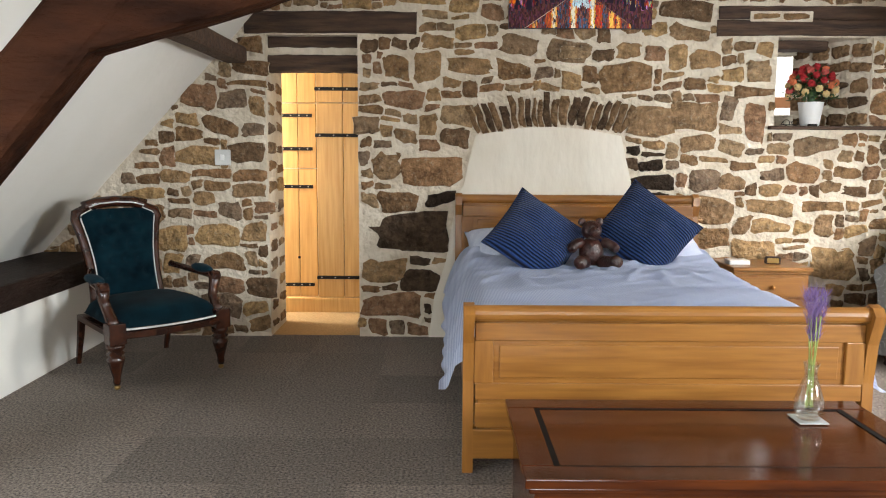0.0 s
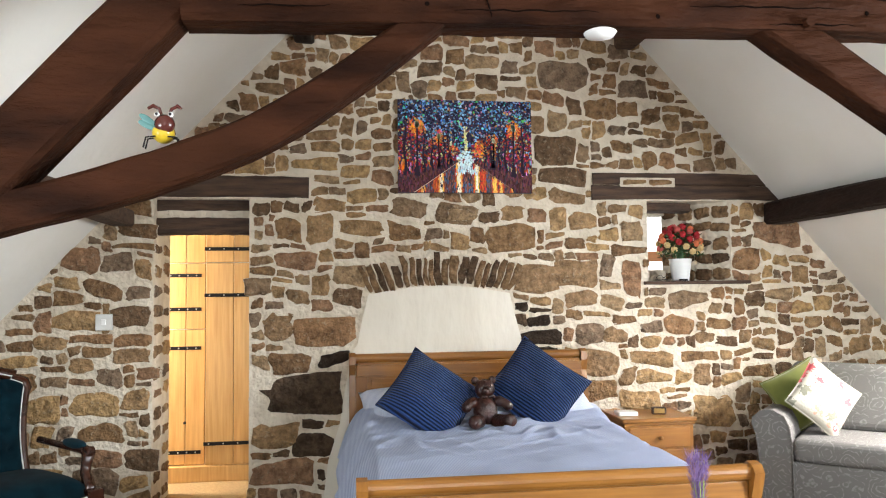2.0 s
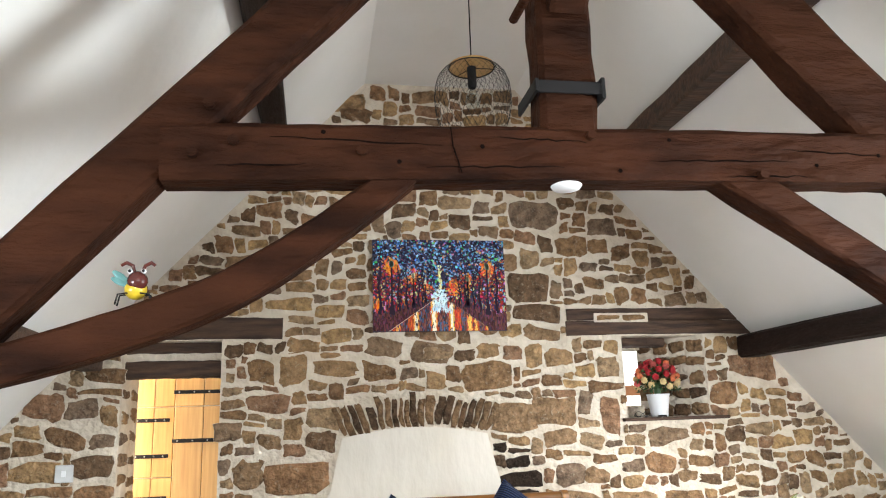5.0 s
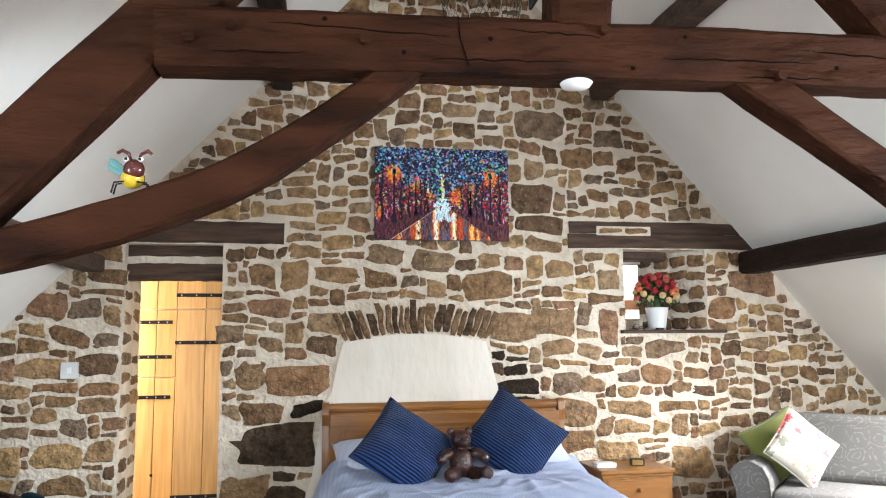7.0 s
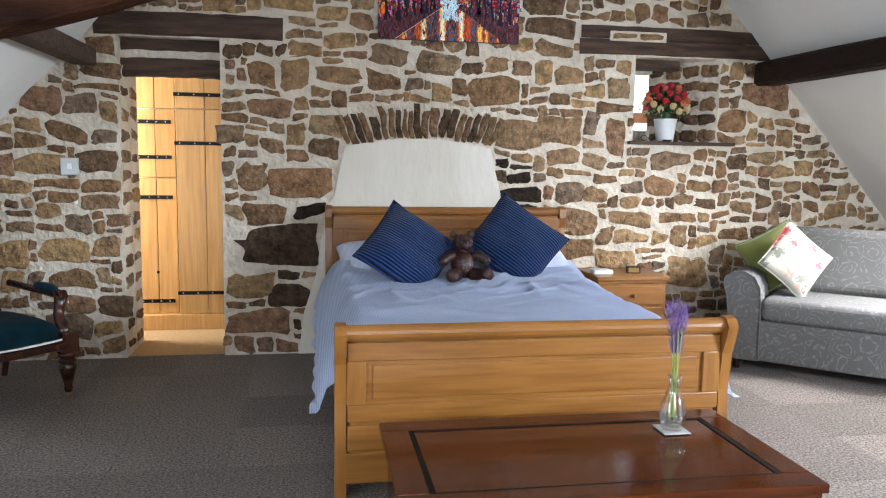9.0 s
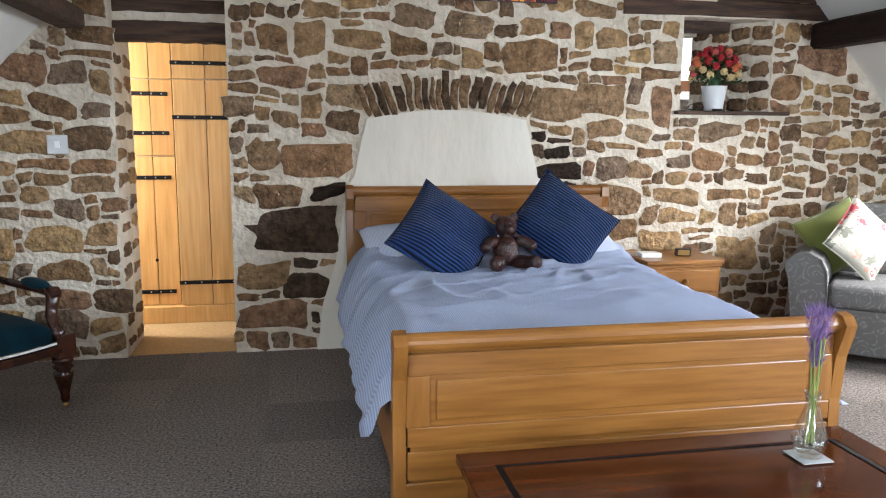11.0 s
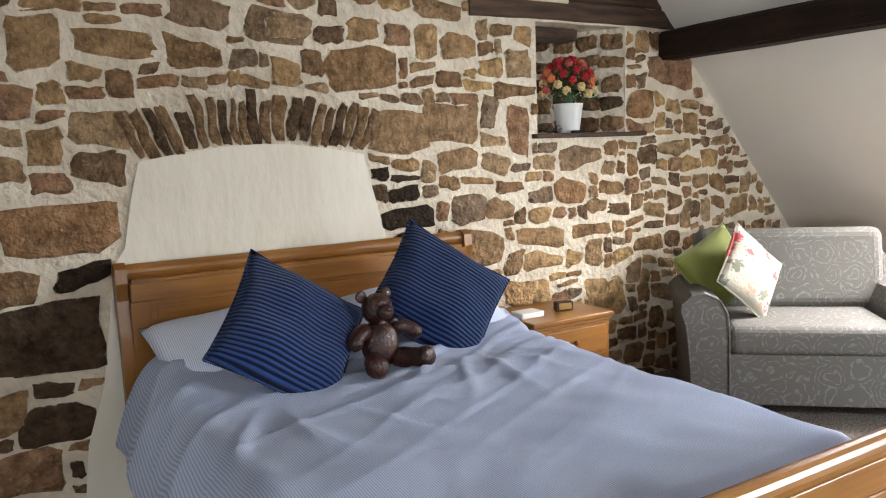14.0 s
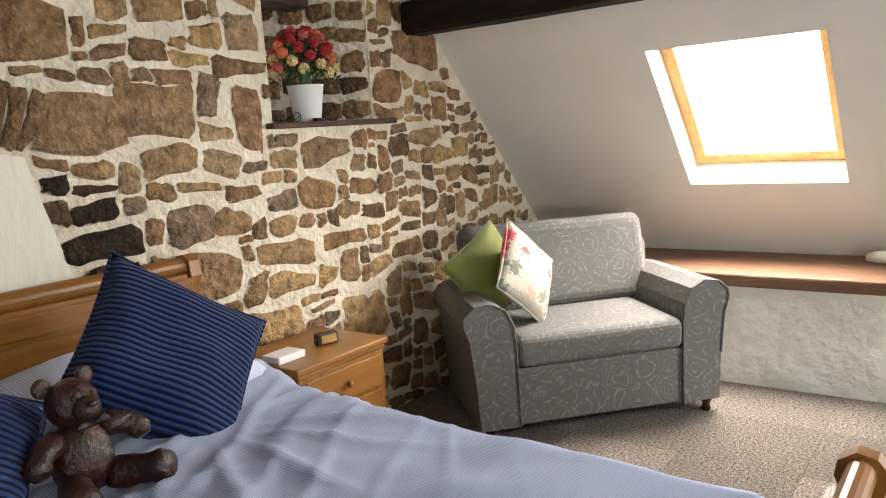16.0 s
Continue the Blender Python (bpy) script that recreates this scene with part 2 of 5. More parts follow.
def paisley():
    m = mat("paisley_weave", (0.27, 0.26, 0.26), 0.85, bump=0.25, bscale=220)
    n, l = m.node_tree.nodes, m.node_tree.links
    tc = n.new("ShaderNodeTexCoord")
    v = n.new("ShaderNodeTexVoronoi")
    v.inputs["Scale"].default_value, v.inputs["Randomness"].default_value = 8, 0.45
    no = n.new("ShaderNodeTexNoise")
    no.inputs["Scale"].default_value = 9
    mx = n.new("ShaderNodeMix")
    mx.data_type = "RGBA"
    mx.inputs[0].default_value = 0.1
    l.new(tc.outputs["Object"], no.inputs["Vector"])
    l.new(tc.outputs["Object"], mx.inputs[6])
    l.new(no.outputs[1], mx.inputs[7])
    l.new(mx.outputs[2], v.inputs["Vector"])
    s = n.new("ShaderNodeMath")
    s.operation = "MULTIPLY"
    s.inputs[1].default_value = 34
    l.new(v.outputs["Distance"], s.inputs[0])
    si = n.new("ShaderNodeMath")
    si.operation = "SINE"
    l.new(s.outputs[0], si.inputs[0])
    v2 = n.new("ShaderNodeTexVoronoi")
    v2.inputs["Scale"].default_value = 42
    l.new(tc.outputs["Object"], v2.inputs["Vector"])
    ad = n.new("ShaderNodeMath")
    ad.operation = "SUBTRACT"
    l.new(si.outputs[0], ad.inputs[0])
    l.new(v2.outputs["Distance"], ad.inputs[1])
    r = n.new("ShaderNodeValToRGB")
    r.color_ramp.elements[0].position, r.color_ramp.elements[1].position = 0.15, 0.55
    r.color_ramp.elements[0].color, r.color_ramp.elements[1].color = (0.118, 0.109, 0.1, 1), (0.185, 0.176, 0.166, 1)
    l.new(ad.outputs[0], r.inputs[0])
    l.new(r.outputs[0], n["Principled BSDF"].inputs["Base Color"])
    return m


M_PAISLEY = paisley()


def carpet():
    m = mat("brown_carpet", (0.36, 0.295, 0.245), 0.95, col2=(0.06, 0.047, 0.04), scale=85, bump=1.0, bscale=150, rand=0.22, spec=0.12, sheen=0.1, world_space=True)
    return m


M_CARPET = carpet()


def floral():
    m = mat("floral_cotton", (0.46, 0.425, 0.345), 0.85, bump=0.2, bscale=60)
    n, l = m.node_tree.nodes, m.node_tree.links
    tc = n.new("ShaderNodeTexCoord")
    v = n.new("ShaderNodeTexVoronoi")
    v.inputs["Scale"].default_value = 8.5
    l.new(tc.outputs["Object"], v.inputs["Vector"])
    no = n.new("ShaderNodeTexNoise")
    no.inputs["Scale"].default_value = 48
    l.new(tc.outputs["Object"], no.inputs["Vector"])
    a = n.new("ShaderNodeMath")
    a.operation = "MULTIPLY_ADD"
    a.inputs[1].default_value = 0.75
    l.new(no.outputs[0], a.inputs[0])
    l.new(v.outputs["Distance"], a.inputs[2])
    r = n.new("ShaderNodeValToRGB")
    r.color_ramp.elements[0].position, r.color_ramp.elements[1].position = 0.66, 0.71
    r.color_ramp.elements[0].color, r.color_ramp.elements[1].color = (0, 0, 0, 1), (1, 1, 1, 1)
    l.new(a.outputs[0], r.inputs[0])
    pick = n.new("ShaderNodeSeparateColor")
    l.new(v.outputs["Color"], pick.inputs[0])
    pr = n.new("ShaderNodeValToRGB")
    pr.color_ramp.interpolation = "CONSTANT"
    pr.color_ramp.elements[0].color = (0.5, 0.09, 0.1, 1)
    pr.color_ramp.elements[1].position, pr.color_ramp.elements[1].color = 0.45, (0.2, 0.2, 0.15, 1)
    e = pr.color_ramp.elements.new(0.75)
    e.color = (0.6, 0.28, 0.2, 1)
    l.new(pick.outputs[0], pr.inputs[0])
    mx = n.new("ShaderNodeMix")
    mx.data_type = "RGBA"
    l.new(r.outputs[0], mx.inputs[0])
    l.new(pr.outputs[0], mx.inputs[6])
    mx.inputs[7].default_value = (0.46, 0.425, 0.345, 1)
    l.new(mx.outputs[2], n["Principled BSDF"].inputs["Base Color"])
    return m


M_FLORAL = floral()


# ---- mesh helpers ----
def part(name, bm, material, parent=None, label="", smooth=False):
    me = bpy.data.meshes.new(name)
    bmesh.ops.recalc_face_normals(bm, faces=bm.faces)
    bm.to_mesh(me)
    bm.free()
    if smooth:
        for p in me.polygons:
            p.use_smooth = True
    if material:
        me.materials.append(material)
    ob = new(name, me)
    if parent:
        ob.parent = parent
    if label:
        ob["label"] = label
    return ob


def thing(name, label, category, m=None, group="", kind=""):
    ob = new(name)
    ob.empty_display_size = 0.1
    if m is not None:
        ob.matrix_world = m
    return tagged(ob, label, category, group, kind)


def box(lo, hi, bevel=0.0, bm=None, m=None, seg=2):
    bm = bm or bmesh.new()
    c = [(a + b) / 2 for a, b in zip(lo, hi)]
    s = [abs(b - a) for a, b in zip(lo, hi)]
    mm = Matrix.Translation(c) @ Matrix.Diagonal((*s, 1))
    r = bmesh.ops.create_cube(bm, size=1, matrix=mm)
    vs = r["verts"]
    if bevel:
        es = list({e for v in vs for e in v.link_edges})
        r2 = bmesh.ops.bevel(bm, geom=es, offset=bevel, segments=seg, affect="EDGES", profile=0.5)
        vs = list(set([v for v in vs if v.is_valid] + r2["verts"]))
    if m is not None:
        bmesh.ops.transform(bm, matrix=m, verts=[v for v in vs if v.is_valid])
    return bm


def prism(outline, y0, y1, bm=None, axis="y", bevel=0.0):
    """A flat outline (two coordinates) drawn out along one axis from y0 to y1."""
    bm = bm or bmesh.new()

    def at(p, d):
        return (p[0], d, p[1]) if axis == "y" else (d, p[0], p[1]) if axis == "x" else (p[0], p[1], d)
    a = [bm.verts.new(at(p, y0)) for p in outline]
    b = [bm.verts.new(at(p, y1)) for p in outline]
    bm.faces.new(a)
    bm.faces.new(b[::-1])
    k = len(outline)
    for i in range(k):
        bm.faces.new((a[i], b[i], b[(i + 1) % k], a[(i + 1) % k]))
    if bevel:
        es = [e for e in bm.edges if len(e.link_faces) == 2 and e.calc_face_angle(0) > 0.7]
        bmesh.ops.bevel(bm, geom=es, offset=bevel, segments=2, affect="EDGES")
    return bm


def lathe(profile, n=20, bm=None, m=None):
    bm = bm or bmesh.new()
    rings = []
    for r, z in profile:
        rings.append([bm.verts.new((r * math.cos(2 * math.pi * i / n), r * math.sin(2 * math.pi * i / n), z)) for i in range(n)])
    for a, b in zip(rings, rings[1:]):
        for i in range(n):
            bm.faces.new((a[i], a[(i + 1) % n], b[(i + 1) % n], b[i]))
    if profile[0][0] > 1e-4:
        bm.faces.new(rings[0][::-1])
    if profile[-1][0] > 1e-4:
        bm.faces.new(rings[-1])
    if m is not None:
        bmesh.ops.transform(bm, matrix=m, verts=[v for r in rings for v in r])
    return bm


def sweep(points, sizes, n=4, bm=None, wobble=0.0, up=(0, 1, 0), seed=0):
    """A bar along points; sizes: (half-width, half-height) at each. n=4 is squared timber, more is round."""
    bm = bm or bmesh.new()
    pts = [Vector(p) for p in points]
    rings = []
    rnd = random.Random(seed)
    for i, p in enumerate(pts):
        d = (pts[min(i + 1, len(pts) - 1)] - pts[max(i - 1, 0)]).normalized()
        u = Vector(up)
        s = d.cross(u)
        if s.length < 1e-3:
            s = d.cross(Vector((1, 0, 0)))
        s.normalize()
        u = s.cross(d).normalized()
        w, h = sizes[i] if isinstance(sizes, list) else sizes
        ring = []
        if n == 4:
            c = 0.8
            shape = [(1, c), (c, 1), (-c, 1), (-1, c), (-1, -c), (-c, -1), (c, -1), (1, -c)]
        else:
            shape = [(math.cos(2 * math.pi * k / n), math.sin(2 * math.pi * k / n)) for k in range(n)]
        for a, b in shape:
            j = 1 + rnd.uniform(-wobble, wobble)
            ring.append(bm.verts.new(p + s * (a * w * j) + u * (b * h * j)))
        rings.append(ring)
    k = len(rings[0])
    for a, b in zip(rings, rings[1:]):
        for i in range(k):
            bm.faces.new((a[i], a[(i + 1) % k], b[(i + 1) % k], b[i]))
    bm.faces.new(rings[0][::-1])
    bm.faces.new(rings[-1])
    return bm


def path(p0, p1, n, bend=(0, 0, 0)):
    p0, p1, bend = Vector(p0), Vector(p1), Vector(bend)
    return [p0.lerp(p1, i / (n - 1)) + bend * (4 * (i / (n - 1)) * (1 - i / (n - 1))) for i in range(n)]


def ball(c, r, bm=None, m=None, seg=14, rings=10):
    bm = bm or bmesh.new()
    mm = Matrix.Translation(c) @ Matrix.Diagonal((*(r if isinstance(r, tuple) else (r, r, r)), 1))
    if m is not None:
        mm = m @ mm
    bmesh.ops.create_uvsphere(bm, u_segments=seg, v_segments=rings, radius=1, matrix=mm)
    return bm


def cushion(w, h, t, n=18, power=2.6, crease=0.0, seed=0):
    """A stuffed square in the local xz plane, thickness along y, with drawn-out corners."""
    bm = bmesh.new()
    for side in (-1, 1):
        g = {}
        for i in range(n + 1):
            for j in range(n + 1):
                u, v = 2 * i / n - 1, 2 * j / n - 1
                pinch = 1 - 0.07 * (1 - v * v) * abs(u) ** 3
                pinch2 = 1 - 0.07 * (1 - u * u) * abs(v) ** 3
                d = max(0.0, (1 - abs(u) ** power) * (1 - abs(v) ** power)) ** 0.55
                d += crease * noise.noise(Vector((u * 1.7 + seed, v * 1.7, side))) * d
                g[i, j] = bm.verts.new((u * w / 2 * pinch, side * d * t / 2, v * h / 2 * pinch2))
        for i in range(n):
            for j in range(n):
                bm.faces.new((g[i, j], g[i + 1, j], g[i + 1, j + 1], g[i, j + 1]))
    bmesh.ops.remove_doubles(bm, verts=bm.verts, dist=1e-4)
    return bm


# ---- the shell of the room ----
Y1 = 5.38      # face of the stone gable
YB = -3.0      # far end behind the walk
XL, XR = -2.38, 4.10
CEIL = 4.10


def roof_l(x):
    return 1.0 + 1.073 * (x + 2.493)


def roof_r(x):
    return 3.28 - 1.10 * (x - 2.332)


def roof(x):
    return min(roof_l(x), roof_r(x), CEIL)


TL, TR = (CEIL - 1.0) / 1.073 - 2.493, 2.332 - (CEIL - 3.28) / 1.10
EL, ER = -3.0, 4.95


def gable_piece(bm, x0, x1, z0, z1, y0, y1):
    """A stretch of gable from z0 up to z1, or to the roof where z1 is None."""
    if z1 is not None:
        o = [(x0, z0), (x1, z0), (x1, min(z1, roof(x1) + 0.1)), (x0, min(z1, roof(x0) + 0.1))]
    else:
        xs = [x0] + [x for x in (TL, TR) if x0 < x < x1] + [x1]
        o = [(x0, z0), (x1, z0)] + [(x, roof(x) + 0.08) for x in reversed(xs)]
    prism(o, y0, y1, bm)


DX0, DX1, DTOP = -1.24, -0.60, 2.13
NX0, NX1, NZ0, NZ1 = 2.31, 2.97, 1.52, 2.13
bm = bmesh.new()
gable_piece(bm, EL, DX0, -0.05, None, Y1, 5.9)
gable_piece(bm, DX0, DX1, DTOP, None, Y1, 5.9)
gable_piece(bm, DX1, NX0, -0.05, None, Y1, 5.9)
gable_piece(bm, NX0, NX1, -0.05, NZ0, Y1, 5.9)
gable_piece(bm, NX0, NX1, NZ1, None, Y1, 5.9)
gable_piece(bm, NX1, ER, -0.05, None, Y1, 5.9)
# back of the splayed window niche, with a narrow light at one side
prism([(2.63, Y1 + 0.47), (NX1, Y1 + 0.008), (NX1, Y1 + 0.47)], NZ0, NZ1, bm, "z")
box((2.31, Y1 + 0.41, NZ0), (2.63, Y1 + 0.51, 1.62), 0, bm)
box((2.31, Y1 + 0.41, 2.06), (2.63, Y1 + 0.51, NZ1), 0, bm)
wall = tagged(part("wall_north", bm, M_MORTAR), "rubble stone gable wall with pale lime mortar", "wall", kind="structure")

# unseen end wall, with an opening for the added gable window
bm = box((EL, YB - 0.25, -0.05), (ER, YB, 1.3))
box((EL, YB - 0.25, 1.3), (0.2, YB, 2.5), 0, bm)
box((1.6, YB - 0.25, 1.3), (ER, YB, 2.5), 0, bm)
box((EL, YB - 0.25, 2.5), (ER, YB, 4.3), 0, bm)
tagged(part("wall_south", bm, M_PLASTER), "plain white plastered end wall", "wall", kind="structure")
tagged(part("wall_west", box((XL - 0.55, YB, -0.05), (XL, Y1, 0.46)), M_PLASTER), "low white plastered knee wall under the roof slope", "wall", kind="structure")
tagged(part("wall_east", box((XR, YB, -0.05), (XR + 0.75, Y1, 0.53)), M_ROUGH), "low rough white plastered knee wall under the roof slope", "wall", kind="structure")
tagged(part("shelf_west", box((XL - 0.6, YB, 0.462), (XL + 0.03, Y1 - 0.002, 0.61), 0.012), M_PURLIN), "thick dark timber wall plate forming a deep shelf", "shelf", kind="structure")
tagged(part("shelf_east", box((XR - 0.02, YB, 0.532), (XR + 0.75, Y1 - 0.002, 0.60), 0.01), M_SHELF), "brown timber shelf along the knee wall", "shelf", kind="structure")


def slope_piece(bm, xa, xb, y0, y1, f, nx, nz, t=0.24):
    vs = []
    for d in (0, t):
        for x, y in ((xa, y0), (xb, y0), (xb, y1), (xa, y1)):
            vs.append(bm.verts.new((x + nx * d, y, f(x) + nz * d)))
    a, b = vs[:4], vs[4:]
    bm.faces.new(a)
    bm.faces.new(b[::-1])
    for i in range(4):
        bm.faces.new((a[i], b[i], b[(i + 1) % 4], a[(i + 1) % 4]))


RN = Vector((1.10, 0, 1)).normalized()
LN = Vector((-1.073, 0, 1)).normalized()
W1 = (3.715, 4.36, 3.45, 4.25)     # skylight opening: x, x, y, y on the slope
W2 = (3.55, 4.36, 0.1, 1.1)
bm = bmesh.new()
slope_piece(bm, TR, W2[0], YB, Y1, roof_r, RN.x, RN.z)
slope_piece(bm, W1[1], ER + 0.1, YB, Y1, roof_r, RN.x, RN.z)
slope_piece(bm, W2[0], W1[0], W2[3], Y1, roof_r, RN.x, RN.z)
slope_piece(bm, W2[0], W1[1], YB, W2[2], roof_r, RN.x, RN.z)
slope_piece(bm, W1[0], W1[1], W2[3], W1[2], roof_r, RN.x, RN.z)
slope_piece(bm, W1[0], W1[1], W1[3], Y1, roof_r, RN.x, RN.z)
tagged(part("ceiling_east", bm, M_PLASTER), "white plastered sloping ceiling", "ceiling", kind="structure")
# opening of the added west roof window, out of view
W3 = (-2.6, -1.95, -0.3, 0.8)
bm = bmesh.new()
slope_piece(bm, EL - 0.1, W3[0], YB, Y1, roof_l, LN.x, LN.z)
slope_piece(bm, W3[1], TL, YB, Y1, roof_l, LN.x, LN.z)
slope_piece(bm, W3[0], W3[1], YB, W3[2], roof_l, LN.x, LN.z)
slope_piece(bm, W3[0], W3[1], W3[3], Y1, roof_l, LN.x, LN.z)
tagged(part("ceiling_west", bm, M_PLASTER), "white plastered sloping ceiling", "ceiling", kind="structure")
tagged(part("ceiling_top", box((TL - 0.2, YB, CEIL), (TR + 0.2, Y1, CEIL + 0.2)), M_PLASTER), "narrow flat white ceiling at the ridge", "ceiling", kind="structure")
floor = tagged(part("floor", box((EL, YB, -0.2), (ER, 5.42, -0.012)), mat("sub_floor", (0.1, 0.085, 0.075), 0.95, bump=0.5)), "brown carpet-tiled floor", "floor", kind="structure")


# skylights
def skylight(name, w, f, nrm, label):
    x0, x1, y0, y1 = w
    top, bot = Vector((x0, 0, f(x0))), Vector((x1, 0, f(x1)))
    down = (bot - top).normalized()
    length = (bot - top).length
    m = Matrix.Translation((x0, y0, f(x0))) @ Matrix((( 0, down.x, nrm.x, 0), (1, 0, 0, 0), (0, down.z, nrm.z, 0), (0, 0, 0, 1)))
    ob = thing(name, label, "window", m, kind="structure")
    wd = y1 - y0
    d0, d1 = 0.16, 0.225
    for i, (a, b) in enumerate((((0, 0, d0), (wd, 0.1, d1)), ((0, length - 0.065, d0), (wd, length, d1)), ((0, 0.1, d0), (0.065, length - 0.065, d1)), ((wd - 0.065, 0.1, d0), (wd, length - 0.065, d1)))):
        part("window_frame", box(a, b, 0.006), M_PINE, ob, "varnished pine frame")
    part("window_rail", box((0.067, 0.102, d0 + 0.02), (wd - 0.067, 0.135, d1 - 0.01), 0.004), M_CHROME, ob, "grey blind rail")
    p = part("pane", box((0.05, 0.05, d1 - 0.02), (wd - 0.05, length - 0.05, d1 - 0.012)), M_GLASS, ob)
    p.visible_shadow = False
    return ob


skylight("window_1", W1, roof_r, RN, "unseen pine-framed roof window bright with daylight")
skylight("window_2", W2, roof_r, RN, "unseen pine-framed roof window")
# added west roof window, assumed to house the fill lamp
skylight("added_window_3", W3, roof_l, LN, "unseen pine-framed roof window")
# added gable window, never in view, framing the fill lamp
win = thing("added_window_4", "added unseen gable window behind the walk", "window", kind="structure")
for a, b in (((0.2, YB - 0.15, 1.3), (1.6, YB - 0.08, 1.37)), ((0.2, YB - 0.15, 2.43), (1.6, YB - 0.08, 2.5)), ((0.2, YB - 0.15, 1.37), (0.27, YB - 0.08, 2.43)), ((1.53, YB - 0.15, 1.37), (1.6, YB - 0.08, 2.43))):
    part("window_frame", box(a, b, 0.005), M_PINE, win)
# pale daylight beyond the visible roof window
bd = bmesh.new()
c = Vector((4.03, 3.85, roof_r(4.03))) + RN * 1.6
box((-3.2, -3.2, 0), (3.2, 3.2, 0.02), 0, bd, Matrix.Translation(c) @ RN.to_track_quat("Z", "Y").to_matrix().to_4x4())
back = tagged(part("backdrop", bd, M_SKYBACK), "overcast white sky beyond the roof window", "sky", kind="structure")

# ---- hall beyond the doorway ----
HY = 6.28
bm = box((-2.5, HY + 0.06, -0.05), (0.4, HY + 0.2, 2.6))
box((-2.6, 5.9, -0.05), (-2.5, HY + 0.2, 2.6), 0, bm)
box((0.4, 5.9, -0.05), (0.5, HY + 0.2, 2.6), 0, bm)
tagged(part("wall_hall", bm, M_PLASTER), "white plastered hall wall", "wall", kind="structure")
tagged(part("ceiling_hall", box((-2.6, 5.88, 2.6), (0.5, HY + 0.2, 2.7)), M_PLASTER), "white hall ceiling", "ceiling", kind="structure")
tagged(part("floor_hall", box((-2.6, 5.42, -0.2), (0.5, HY + 0.2, -0.004)), M_SISAL), "woven straw matting on the hall floor", "floor", kind="structure")


def plank_door(x0, x1, y, straps, joints, label, knot):
    d = thing("door_1", label, "door", kind="structure")
    n = 2
    w = (x1 - x0) / n
    zs = [0.12] + joints + [2.05]
    for i in range(n):
        for a, b in zip(zs, zs[1:]):
            part("plank", box((x0 + i * w + 0.002, y, a + 0.003), (x0 + (i + 1) * w - 0.002, y + 0.035, b - 0.003), 0.004), M_PINE, d)
    for z in straps:
        s = part("strap_hinge", box((x0 - 0.01, y - 0.008, z - 0.014), (x1 - 0.03, y - 0.001, z + 0.014), 0.002), M_IRON, d, "black iron strap hinge")
        nails = bmesh.new()
        for k in range(4):
            ball((x0 + 0.03 + k * (x1 - x0 - 0.1) / 3, y - 0.009, z), (0.006, 0.004, 0.006), nails, None, 8, 6)
        part("nails", nails, M_CHROME, s)
    if knot:
        part("knot_hole", lathe([(0.012, 0), (0.011, 0.004)], 10, None, Matrix.Translation((knot[0], y + 0.002, knot[1])) @ pose(0, 0, 0, 90)), M_IRON, d)
    return d


plank_door(-1.345, -1.045, HY, (1.62, 1.35, 1.04, 0.22), [1.19, 1.72], "tall pine plank door with black strap hinges", (-1.2, 0.45))
plank_door(-1.035, -0.60, HY - 0.05, (1.83, 1.46, 0.29), [1.72], "tall pine plank door standing proud of its neighbour", None)
tagged(part("plinth_hall", box((-1.36, HY - 0.06, -0.004), (-0.58, HY + 0.05, 0.118), 0.006), M_PINE), "pine plinth board under the plank doors", "trim", kind="structure")

# door lintels and window lintel, set in the wall
def timber(name, lo, hi, label, material=M_LINTEL, seed=0):
    c = [(a + b) / 2 for a, b in zip(lo, hi)]
    bm = sweep(path((lo[0], c[1], c[2]), (hi[0], c[1], c[2]), 14, (0, 0, 0.006)), ((hi[2] - lo[2]) / 2 * 1.0, (hi[1] - lo[1]) / 2), 4, wobble=0.05, seed=seed)
    return tagged(part(name, bm, material), label, "beam")


timber("door_lintel", (-1.38, Y1 - 0.015, 2.135), (-0.19, Y1 + 0.12, 2.285), "weathered dark oak lintel over the doorway", seed=1)
timber("inner_lintel", (DX0 - 0.02, Y1 + 0.09, 2.05), (DX1 + 0.02, Y1 + 0.21, 2.14), "weathered oak inner lintel of the doorway", seed=2)
timber("inner_lintel", (DX0 - 0.02, Y1 + 0.07, 1.885), (DX1 + 0.02, Y1 + 0.2, 2.0), "weathered oak inner lintel of the doorway", seed=3)
tagged(part("lintel_packing", box((DX0, Y1 + 0.1, 1.98), (DX1, 5.89, 2.14)), M_MORTAR), "mortar packing between the door lintels", "wall", kind="structure")
timber("window_lintel", (1.89, Y1 - 0.015, 2.245), (3.3, Y1 + 0.12, 2.335), "pegged dark oak lintel over the window niche", seed=4)
timber("window_lintel", (1.88, Y1 - 0.015, 2.135), (3.4, Y1 + 0.12, 2.245), "pegged dark oak lintel over the window niche", seed=5)
timber("window_lintel", (NX0 + 0.005, Y1 + 0.13, 2.06), (2.72, Y1 + 0.3, 2.128), "dark oak inner lintel of the window niche", seed=6)
sill = tagged(part("window_sill", box((2.27, Y1 - 0.05, 1.50), (3.10, Y1 + 0.46, 1.525), 0.006), M_LINTEL), "grey weathered slate sill of the niche", "sill", kind="structure")
bd = tagged(part("backdrop", box((1.8, 6.8, 1.0), (3.6, 6.82, 2.6)), M_SKYBACK), "bright daylight outside the niche window", "sky", kind="structure")
tagged(part("far_wall", box((2.3, 6.72, 1.73), (3.4, 6.78, 1.82)), mat("brick_red", (0.5, 0.22, 0.1), 0.9)), "orange brick band outside the niche window", "wall", kind="structure")

